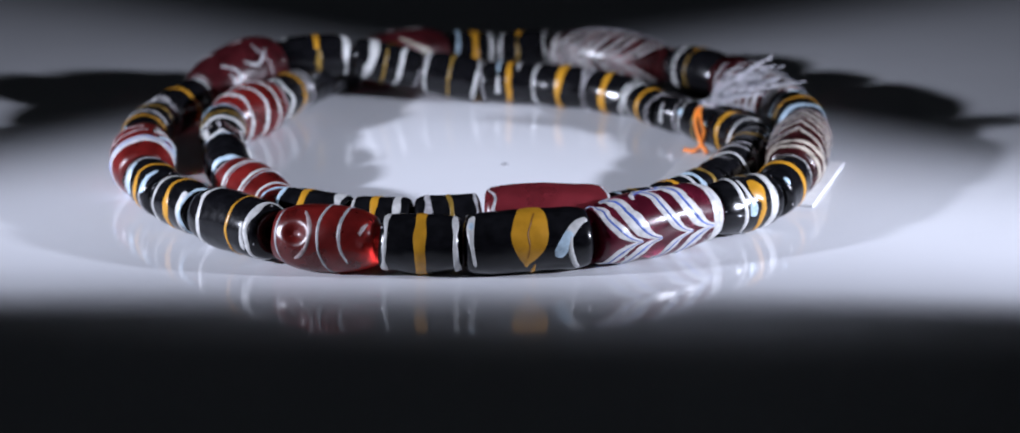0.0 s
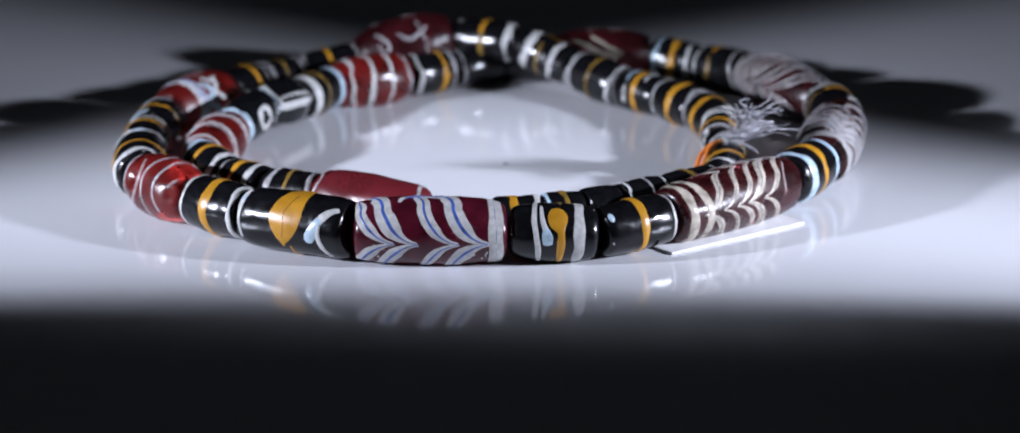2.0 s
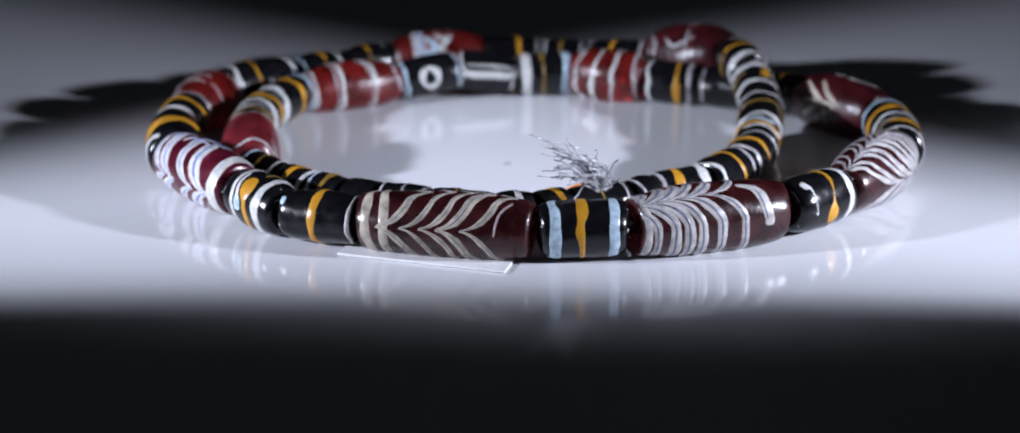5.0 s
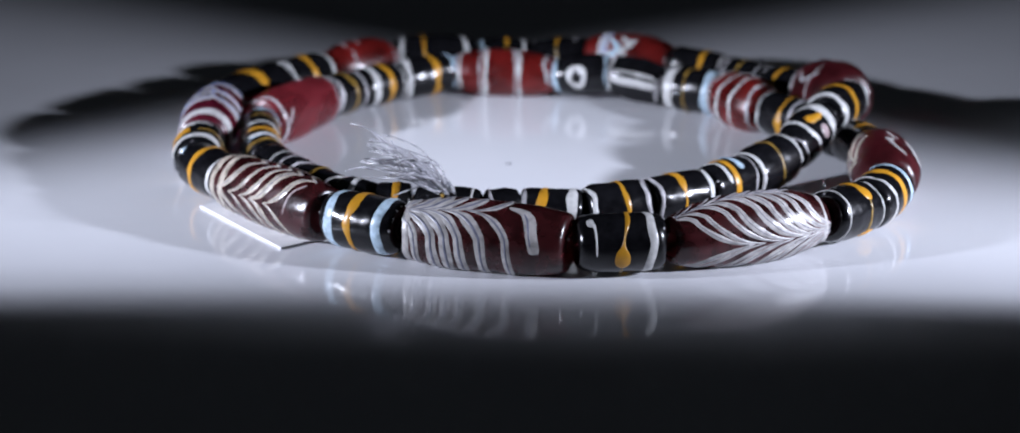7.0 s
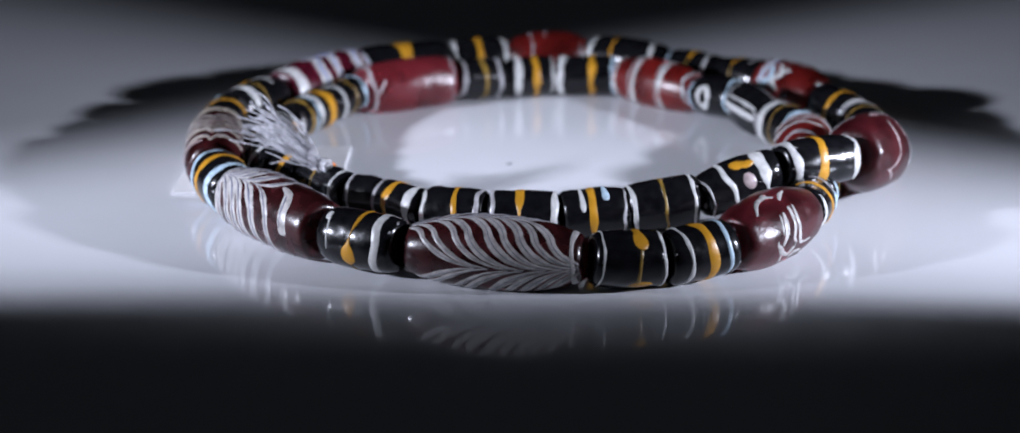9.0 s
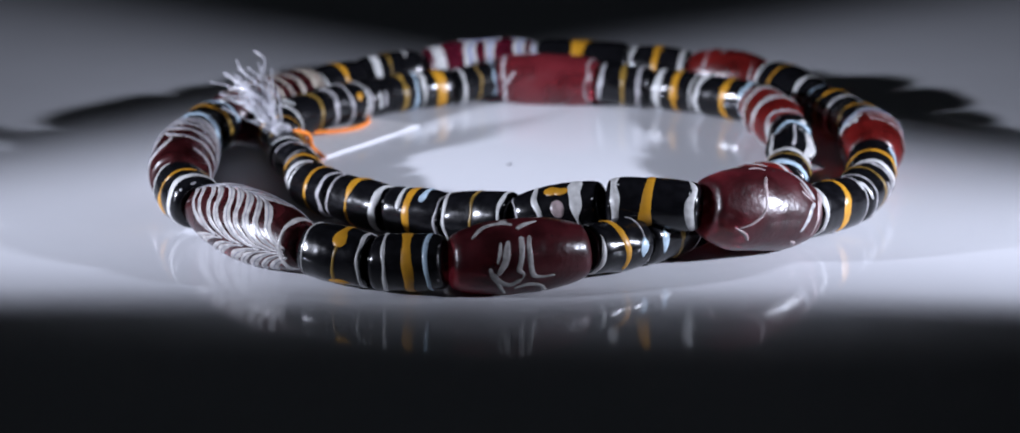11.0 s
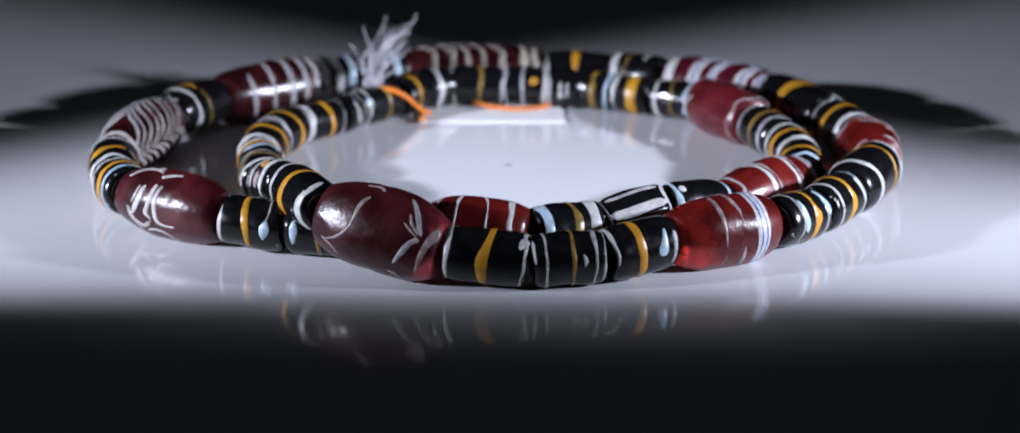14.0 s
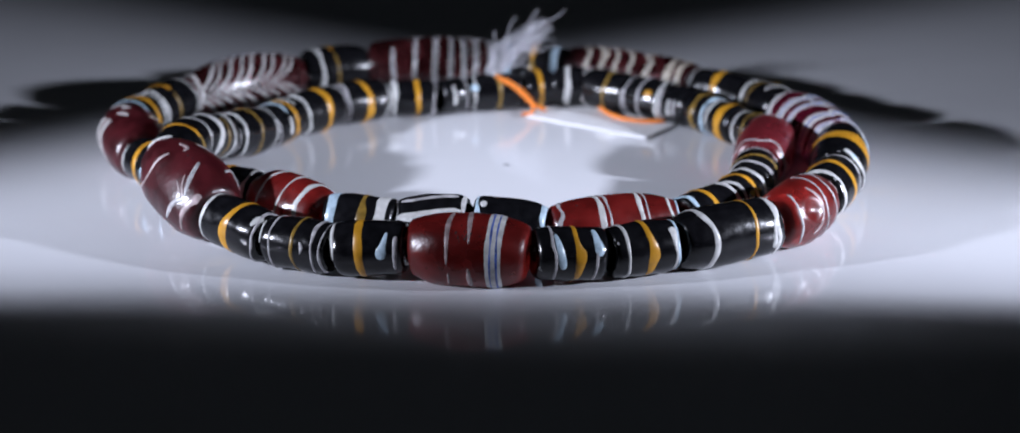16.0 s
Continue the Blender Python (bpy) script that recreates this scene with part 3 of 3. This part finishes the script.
glass_bead(BLACK, (-31.5, 58.1, 5.0), (-37.8, 49.3, 4.2), 4.12, "tube", [
    trail(YELLOW, ((-0.30, -30, 0.8), (-0.22, 20, 1.0), (-0.12, 60, 1.2), (-0.02, 95, 1.0), (0.0, 140, 0.6)), "stripe"),
    trail(GREY, ((0.50, -10, 0.3), (0.60, 35, 0.35), (0.58, 66, 0.3))),
    trail(ICE, ((0.58, 62, 0.5), (0.56, 78, 1.5), (0.54, 92, 1.4), (0.52, 106, 0.4)), "drip", 0.13),
    ring(WHITE, -0.9, 0.5, 0.04, 0, 40, 200), flecks(GREY, 6, 0.3, 0.94)], "black glass with wound yellow and white bands")
glass_bead(BLACK, (-37.8, 49.3, 4.2), (-42.8, 39.3, 4.3), 4.11, "tube", [
    trail(GREY, ((-0.72, -10, 0.3), (-0.62, 35, 0.35), (-0.66, 60, 0.3))),
    trail(ICE, ((-0.66, 56, 0.5), (-0.66, 74, 1.3), (-0.68, 92, 1.1), (-0.70, 112, 0.4)), "drip", 0.13),
    trail(OCHRE, ((0.02, -40, 0.6), (0.0, 30, 0.9), (0.02, 80, 0.9), (0.06, 150, 0.6)), "stripe"), ring(GREY, 0.85, 0.4), flecks(GREY, 6, 0.3, 0.94)], "black glass with wound yellow and white bands")
glass_bead(BLACK, (-42.8, 39.3, 4.3), (-45.7, 28.4, 4.6), 4.31, "tube", [
    ring(WHITE, 0.85, 0.9), ring(YELLOW, -0.2, 1.2, 0.04), blob(YELLOW, -0.2, 270, 2.0, 2.0), ring(GREY, -0.66, 0.8)], "black glass with wound yellow and white bands")
glass_bead(RED, (-45.7, 28.4, 4.6), (-53.4, 13.6, 4.4), 5.50, "barrel", [
    ring(GREY, -0.85, 0.5), ring(WHITE, -0.33, 0.55), ring(WHITE, 0.2, 0.65), ring(WHITE, 0.68, 0.8), flecks(SOOT, 8, 0.28, 0.35, spread=0.5)], "translucent red glass")
glass_bead(BLACK, (-53.4, 13.6, 4.4), (-52.2, 1.6, 4.2), 4.29, "tube", [
    ring(WHITE, 0.66, 2.0, 0.03, vary=0.25), trail(OCHRE, ((0.10, -40, 0.8), (0.12, 20, 0.7), (0.16, 48, 1.4), (0.13, 75, 1.5), (0.10, 110, 0.6), (0.08, 160, 0.7)), "stripe"), ring(OCHRE, 0.08, 0.8, 0.03, 0, 150, 170), ring(ICE, -0.74, 2.0, 0.03, vary=0.25), flecks(GREY, 6, 0.3, 0.94)], "black glass with wound yellow and white bands")
glass_bead(BLACK, (-52.2, 1.6, 4.2), (-50.6, -10.3, 5.8), 3.89, "facet", [
    bars(WHITE, 1, 283, 3.2, -0.85, 0.85), bars(WHITE, 1, 56, 1.7, -0.9, 0.9), bars(GREY, 1, 8, 0.5, -0.8, 0.8), ring(WHITE, 0.92, 0.6), ring(GREY, -0.93, 0.5)], "black glass with wound yellow and white bands")
glass_bead(BLACK, (-50.6, -10.3, 5.8), (-47.6, -22.0, 4.3), 4.17, "oblong", [
    blob(WHITE, -0.75, 30, 1.2, 1.4), ring(ICE, 0.90, 1.2), eye(WHITE, 0.05, 275, 3.2, 4.0, 1.1), ring(ICE, -0.92, 0.6)], "black glass with wound yellow and white bands")
glass_bead(RED, (-47.6, -22.0, 4.3), (-37.5, -41.5, 4.3), 4.96, "barrel", [
    ring(WHITE, -0.30, 0.75, 0.02, 0.06), ring(GREY, -0.20, 0.4, 0.02, 0.06), ring(WHITE, 0.34, 0.75, 0.02, 0.06), ring(GREY, 0.44, 0.4, 0.02, 0.06), ring(WHITE, 0.84, 0.7, 0.02, 0.04), ring(ICE, 0.93, 0.4, 0.02, 0.03), ring(GREY, -0.9, 0.6), flecks(SOOT, 8, 0.28, 0.35, spread=0.5)], "translucent red glass")
glass_bead(BLACK, (-37.5, -41.5, 4.3), (-25.2, -46.5, 4.1), 4.06, "tube", [
    ring(WHITE, 0.78, 1.3), ring(YELLOW, -0.2, 1.3, 0.03), ring(ICE, -0.85, 0.8)], "black glass with wound yellow and white bands")
glass_bead(BLACK, (-25.2, -46.5, 4.1), (-15.1, -48.1, 4.1), 4.06, "tube", [
    ring(WHITE, 0.55, 1.4, 0.04), ring(YELLOW, -0.2, 1.2, 0.03), blob(YELLOW, -0.2, 265, 2.0, 1.8), ring(WHITE, -0.92, 0.5)], "black glass with wound yellow and white bands")
glass_bead(BLACK, (-15.1, -48.1, 4.1), (-4.1, -47.2, 4.8), 4.12, "tube", [
    ring(GREY, 0.90, 0.9), ring(OCHRE, 0.05, 0.9, 0.04, 0.06), ring(GREY, -0.6, 0.9, 0.04)], "black glass with wound yellow and white bands")
glass_bead(WINE, (-4.1, -47.2, 4.8), (16.6, -45.4, 4.5), 5.39, "oblong", [
    ring(GREY, -0.88, 0.4), ring(GREY, 0.88, 0.6), stroke(GREY, 0.6, 300, 0.85, 260, 0.5)], "plain wine-red glass")
glass_bead(BLACK, (16.6, -45.4, 4.5), (24.7, -38.3, 3.7), 3.60, "tube", [
    ring(WHITE, 0.68, 0.9, 0.03, 0.05), ring(OCHRE, 0.0, 0.7), ring(ICE, -0.72, 1.0)], "black glass with wound yellow and white bands")
glass_bead(BLACK, (24.7, -38.3, 3.7), (30.4, -32.5, 3.8), 3.76, "tube", [
    ring(WHITE, 0.78, 0.7), ring(YELLOW, -0.2, 1.6, 0.05)], "black glass with wound yellow and white bands")
glass_bead(BLACK, (30.4, -32.5, 3.8), (34.8, -26.9, 3.9), 3.78, "tube", [
    ring(OCHRE, 0.05, 1.0, 0.04), ring(ICE, -0.75, 0.8, 0.05)], "black glass with wound yellow and white bands")
glass_bead(BLACK, (34.8, -26.9, 3.9), (37.9, -21.0, 4.0), 3.93, "tube", [
    ring(GREY, 0.85, 0.5, 0.05, 0, 180, 150), drop(WHITE, 0.1, 300, 250, 0.5, 1.2), drop(GREY, -0.3, 300, 255, 0.4, 1.0)], "black glass with wound yellow and white bands")
glass_bead(BLACK, (37.9, -21.0, 4.0), (41.5, -12.8, 4.1), 4.07, "tube", [
    ring(WHITE, -0.85, 0.6), blob(YELLOW, -0.4, 300, 1.6, 1.8), ring(GREY, 0.1, 0.5), ring(GREY, 0.85, 0.5)], "black glass with wound yellow and white bands")
glass_bead(BLACK, (41.5, -12.8, 4.1), (45.1, -2.4, 4.1), 4.07, "tube", [
    ring(WHITE, 0.88, 0.6), ring(OCHRE, -0.1, 0.9), ring(GREY, -0.92, 0.5, 0.03, 0, 180, 120)], "black glass with wound yellow and white bands")
glass_bead(BLACK, (45.1, -2.4, 4.1), (43.8, 4.5, 4.0), 4.07, "tube", [
    ring(WHITE, 0.1, 0.9, 0.08)], "black glass with wound yellow and white bands")
glass_bead(BLACK, (43.8, 4.5, 4.0), (40.1, 9.9, 3.8), 3.93, "tube", [
    ring(YELLOW, 0.1, 1.0, 0.06)], "black glass with wound yellow and white bands")
glass_bead(BLACK, (40.1, 9.9, 3.8), (34.7, 20.2, 3.6), 3.65, "tube", [
    ring(WHITE, 0.75, 0.6, 0.03), blob(ICE, 0.75, 300, 1.6, 1.6), ring(OCHRE, -0.12, 0.6)], "black glass with wound yellow and white bands")
glass_bead(BLACK, (34.7, 20.2, 3.6), (30.0, 24.4, 3.5), 3.50, "tube", [
    drop(WHITE, 0.3, 320, 250, 0.4, 1.0), ring(GREY, -0.7, 0.4)], "black glass with wound yellow and white bands")
glass_bead(BLACK, (30.0, 24.4, 3.5), (25.2, 34.1, 3.8), 3.54, "tube", [
    ring(WHITE, 0.68, 1.3, 0.05), ring(YELLOW, -0.25, 1.1, 0.06), ring(GREY, -0.85, 0.6)], "black glass with wound yellow and white bands")
glass_bead(BLACK, (25.2, 34.1, 3.8), (16.5, 40.6, 4.1), 4.14, "tube", [
    ring(WHITE, -0.9, 0.7), ring(YELLOW, 0.05, 1.2, 0.04, 0.08), ring(GREY, 0.85, 0.6)], "black glass with wound yellow and white bands")
glass_bead(BLACK, (16.5, 40.6, 4.1), (5.7, 44.9, 4.1), 4.14, "tube", [
    ring(GREY, -0.92, 0.5), ring(YELLOW, -0.10, 1.2, 0.03), ring(WHITE, 0.88, 0.9, 0.03)], "black glass with wound yellow and white bands")
glass_bead(BLACK, (5.7, 44.9, 4.1), (-5.2, 46.5, 4.3), 4.14, "tube", [
    drop(WHITE, -0.4, -40, 70, 0.4, 1.2), ring(YELLOW, -0.10, 1.2, 0.05), drop(ICE, 0.32, -50, 45, 0.4, 1.7), ring(GREY, 0.9, 0.4), drop(WHITE, 0.3, 300, 250, 0.5, 1.2), flecks(GREY, 6, 0.3, 0.94)], "black glass with wound yellow and white bands")
glass_bead(BLACK, (-5.2, 46.5, 4.3), (-17.2, 48.4, 5.8), 4.39, "tube", [
    ring(WHITE, -0.88, 0.6, 0.04), ring(OCHRE, 0.0, 0.5), ring(WHITE, 0.82, 0.6, 0.04), flecks(GREY, 6, 0.3, 0.94)], "black glass with wound yellow and white bands")
glass_bead(BLACK, (-17.2, 48.4, 5.8), (-31.6, 47.6, 9.6), 4.10, "oblong", [
    ring(WHITE, -0.35, 0.9, 0.05), blob(YELLOW, -0.03, 22, 2.6, 2.0), blob(YELLOW, 0.20, 30, 2.4, 1.5), trail(YELLOW, ((-0.1, 12, 0.8), (0.08, 24, 1.3), (0.3, 34, 0.7))), blob(DUSK, 0.10, 72, 2.2, 3.2), trail(OCHRE, ((0.1, 150, 0.5), (0.06, 220, 0.6), (0.1, 330, 0.5))), ring(WHITE, 0.5, 1.6, 0.06), ring(GREY, -0.9, 0.5), flecks(GREY, 6, 0.3, 0.94)], "black glass with wound yellow and white bands")
glass_bead(BLACK, (-31.6, 47.6, 9.6), (-46.9, 45.3, 9.5), 4.30, "oblong", [
    ring(WHITE, -0.82, 1.1, 0.04), flecks(WHITE, 9, 0.35, 0.78, 20, 80, 0.06), trail(YELLOW, ((-0.08, -60, 1.0), (-0.06, 10, 1.3), (-0.10, 50, 1.6), (-0.13, 85, 1.8), (-0.14, 115, 2.3), (-0.12, 150, 1.2)), "stripe"), ring(OCHRE, -0.1, 1.0, 0.04, 0, 140, 170), trail(WHITE, ((0.74, -10, 0.7), (0.86, 20, 1.0), (0.88, 40, 0.8), (0.80, 70, 1.5), (0.82, 110, 1.3), (0.86, 150, 0.7))), flecks(GREY, 6, 0.3, 0.94)], "black glass with wound yellow and white bands")


# ---- string, tassel and tag ----
def strand_mesh(points, radius, sides=6, bm=None):
    """A round thread through points (millimetres)."""
    bm = bm or bmesh.new()
    rows = []
    n = len(points)
    for i, p in enumerate(points):
        d = (points[min(n - 1, i + 1)] - points[max(0, i - 1)]).normalized()
        x = d.cross(Vector((0.31, 0.2, 0.93))).normalized()
        y = d.cross(x)
        rows.append([bm.verts.new((p + (x * math.cos(6.2832 * j / sides) + y * math.sin(6.2832 * j / sides)) * radius) * MM)
                     for j in range(sides)])
    grid_faces(bm, rows, close_v=True)
    return bm


def bend(pts, n=14):
    """A smooth line through a few points."""
    pts = [Vector(p) for p in pts]
    pts = [pts[0] * 2 - pts[1]] + pts + [pts[-1] * 2 - pts[-2]]
    out = []
    for i in range(1, len(pts) - 2):
        p0, p1, p2, p3 = pts[i - 1:i + 3]
        for k in range(n):
            t = k / n
            out.append(0.5 * ((2 * p1) + (p2 - p0) * t + (2 * p0 - 5 * p1 + 4 * p2 - p3) * t * t + (3 * p1 - p0 - 3 * p2 + p3) * t ** 3))
    out.append(pts[-2])
    return out


def tassel():
    rng = random.Random(5)
    bm = bmesh.new()
    for i in range(58):
        base = Vector((38.5 + rng.uniform(-1, 1), 15.5 + rng.uniform(-1, 1), 7.0 + rng.uniform(-0.6, 0.6)))
        tip = Vector((46.8, 10.0, 13.6)) + Vector((rng.gauss(0, 2.4), rng.gauss(0, 3.4), rng.gauss(0, 2.2)))
        sag = Vector((0, 0, 1.4 + rng.gauss(0, 0.7)))
        mid = base.lerp(tip, 0.45) + sag + Vector((rng.gauss(0, 1.1), rng.gauss(0, 1.2), 0))
        late = base.lerp(tip, 0.8) + sag * 0.6 + Vector((rng.gauss(0, 0.5), rng.gauss(0, 0.6), 0))
        strand_mesh(bend((base, mid, late, tip), 6), 0.13, 5, bm)
    bmesh.ops.recalc_face_normals(bm, faces=bm.faces)
    part("tassel", bm, THREAD, necklace, "frayed tuft of clear white nylon fibre")
    knot = bmesh.new()
    for i in range(7):
        c = Vector((38.2 + rng.uniform(-0.8, 0.8), 15.2 + rng.uniform(-0.8, 0.8), 7.2 + rng.uniform(-0.5, 0.5)))
        ax = Vector((rng.gauss(0, 1), rng.gauss(0, 1), rng.gauss(0, 1))).normalized()
        x = ax.orthogonal().normalized()
        y = ax.cross(x)
        strand_mesh([c + (x * math.cos(0.45 * j) + y * math.sin(0.45 * j)) * 1.2 for j in range(15)], 0.28, 6, knot)
    part("knot", knot, THREAD, necklace, "wound white thread knot")


tassel()

# the cord that runs through the beads
cord = bmesh.new()
for k, bead_ob in enumerate(BEADS):
    p, q = bead_ob.matrix_local.translation / MM, BEADS[(k + 1) % len(BEADS)].matrix_local.translation / MM
    strand_mesh([p.lerp(q, j / 4) for j in range(5)], 0.55, 8, cord)
part("cord", cord, CORD, necklace, "dark red cord through the bores")

part("orange_thread", strand_mesh(bend([(36.6, 14.2, 7.0), (35.6, 12.5, 6.6), (35.2, 9.5, 5.2), (36.0, 6.5, 2.2), (37.0, 4.0, 0.9)]), 0.42),
     ORANGE, necklace, "bright orange cotton thread")
part("orange_thread", strand_mesh(bend([(36.4, 14.6, 6.8), (36.0, 11.5, 6.4), (36.6, 7.5, 3.4), (35.0, 6.0, 1.0), (33.0, 7.6, 0.6)]), 0.38),
     ORANGE, necklace, "bright orange cotton thread")
part("orange_thread", strand_mesh(bend([(41.0, -6.0, 1.2), (37.0, -9.5, 1.0), (34.5, -14.0, 0.9), (35.0, -19.5, 0.9), (38.0, -23.0, 1.4)]), 0.42),
     ORANGE, necklace, "bright orange cotton thread")


def tag():
    """A folded card tag under the beads."""
    bm = bmesh.new()
    corners = [Vector(p) for p in ((61.7, -0.5, 0), (52.3, -27.3, 0), (24.4, -20.0, 0), (33.6, 7.2, 0))]
    centre = sum(corners, Vector()) / 4
    rows = []
    for k, z in ((1.0, 0.05), (1.0, 0.42)):
        rows.append([bm.verts.new((Vector((p.x, p.y, z)).lerp(Vector((centre.x, centre.y, z)), 1 - k)) * MM) for p in corners])
    grid_faces(bm, rows, close_v=True)
    bm.faces.new(rows[1])
    bm.faces.new(reversed(rows[0]))
    bmesh.ops.recalc_face_normals(bm, faces=bm.faces)
    bmesh.ops.bevel(bm, geom=list(bm.edges), offset=0.00008, segments=1, affect="EDGES")
    ob = mesh_object("tag", bm, PAPER)
    for p in ob.data.polygons:
        p.use_smooth = False
    return tagged(ob, "plain white card tag lying flat under the beads", "tag")


card = tag()

# ---- table and studio ----
bm = bmesh.new()
bmesh.ops.create_grid(bm, x_segments=8, y_segments=8, size=1.5)
tagged(mesh_object("table_top", bm, SHEET), "glossy white acrylic sheet", "table top", kind="structure")


def wall(name, size, at):
    bm = bmesh.new()
    box(bm, size, pose(*at))
    tagged(mesh_object(name, bm, SOOT), "matt black studio wall", "wall", kind="structure")


wall("wall_north", (3.1, 0.05, 1.6), (0, 1.525, 0.8))
wall("wall_south", (3.1, 0.05, 1.6), (0, -1.525, 0.8))
wall("wall_east", (0.05, 3.0, 1.6), (1.525, 0, 0.8))
wall("wall_west", (0.05, 3.0, 1.6), (-1.525, 0, 0.8))


def barn_doors(side):
    """A lamp's unseen body and the black leaves added to trim its beam."""
    eye_at = LAMP(side)
    lamp_thing = new("studio_lamp")
    tagged(lamp_thing, "unseen small black studio lamp on a post, with barn doors to trim its beam", "lamp", group="studio lamps")
    bm = bmesh.new()
    foot = eye_at + Vector((side * 0.045, -0.022, 0))
    bmesh.ops.create_cone(bm, cap_ends=True, segments=20, radius1=0.03, radius2=0.027, depth=0.008, matrix=pose(foot.x, foot.y, 0.004))
    part("base", bm, SOOT, lamp_thing)
    bm = bmesh.new()
    bmesh.ops.create_cone(bm, cap_ends=True, segments=14, radius1=0.005, radius2=0.005, depth=eye_at.z, matrix=pose(foot.x, foot.y, 0.006 + eye_at.z / 2))
    part("post", bm, SOOT, lamp_thing)
    bm = bmesh.new()
    box(bm, (0.05, 0.06, 0.05), look(foot + Vector((0, 0, eye_at.z)), (0, 0, eye_at.z)))
    bmesh.ops.bevel(bm, geom=list(bm.edges), offset=0.004, segments=2, affect="EDGES")
    part("housing", bm, SOOT, lamp_thing)
    # the leaf that cuts the beam along the table's front
    for name, near, line_a, line_b, toward in DOORS(side):
        bm = bmesh.new()
        vs = []
        for p in (line_a, line_b):
            vs.append(eye_at.lerp(Vector(p), near))
        out = []
        for v, p in zip(vs, (line_a, line_b)):
            far = Vector(p) + Vector(toward)
            out.append(eye_at.lerp(far, near))
        lower = [bm.verts.new(v) for v in (vs[0], vs[1], out[1], out[0])]
        face = bm.faces.new(lower)
        n = face.normal_update() or face.normal
        upper = [bm.verts.new(v.co - n * 0.001) for v in lower]
        bm.faces.new(reversed(upper))
        for i in range(4):
            bm.faces.new((lower[i], upper[i], upper[(i + 1) % 4], lower[(i + 1) % 4]))
        bmesh.ops.recalc_face_normals(bm, faces=bm.faces)
        part(name, bm, SOOT, lamp_thing)
    leak_slits(side, lamp_thing)


def leak_slits(side, lamp_thing):
    """Narrow thinning slits added at the front leaf's edge to leak faint light forward."""
    eye_at = LAMP(side)
    bm = bmesh.new()
    pitch, count = 0.0130, 23
    steps = [0.0, 0.004, 0.012, 0.024, 0.036, 0.050, 0.066]
    gaps = [0.135, 0.122, 0.108, 0.094, 0.078, 0.060, 0.036]
    thin = 1.25 if side > 0 else 0.7
    for i in range(count):
        x0 = 0.15 - i * pitch
        rows = []
        for d, g in zip(steps, gaps):
            y = front_edge(side, side * x0) - d
            row = []
            g *= thin * (0.14 + 2.5 * math.exp(-((x0 - 0.006 - 0.5 * pitch) / 0.042) ** 2))
            for x in (x0 - pitch * g / 2, x0 - pitch * (1 - g / 2)):
                row.append(bm.verts.new(eye_at.lerp(Vector((side * x, y, 0)), NEAR)))
            rows.append(row)
        grid_faces(bm, rows)
    part("front_fringe", bm, SOOT, lamp_thing)


FRONT, NEAR = -0.0760, 0.5  # where the front leaf cuts the beam, and how far along the beam it stands


def front_edge(side, x):
    """Where the front leaf's shadow begins on the table; one lamp's leaf is slanted to dim the left."""
    return FRONT + (0.10 * (0.045 - x) if side > 0 else 0.0)


def DOORS(side):
    return (("front_leaf", NEAR, (side * 0.16, front_edge(side, side * 0.16) - 0.066, 0), (side * -0.15, front_edge(side, side * -0.15) - 0.066, 0), (0, -0.25, 0)),
            ("back_leaf", 0.20, (side * (0.136 - 0.004 * side), -0.036 - 0.012 * side, 0), (side * (-0.274 - 0.004 * side), 0.289 - 0.012 * side, 0), (side * 0.35, 0.30, 0)))


barn_doors(1)
barn_doors(-1)

# a speck of dust at the middle of the turn
bm = bmesh.new()
bmesh.ops.create_icosphere(bm, subdivisions=2, radius=0.00045)
for v in bm.verts:
    v.co = Vector((v.co.x * 1.2, v.co.y * 1.5, v.co.z * 0.25)) + Vector((-0.0004, 0, 0.00008))
speck = tagged(mesh_object("dust_speck", bm, DUST), "tiny grey dust speck on the white acrylic", "dust speck")


def motions():
    """The string, its tag and the speck ride on the turning table."""
    for ob in (necklace, card, speck):
        walk(ob, [(t, pose(0, 0, 0, 0, 0, -TURN * t)) for t in range(0, 17)])


motions()
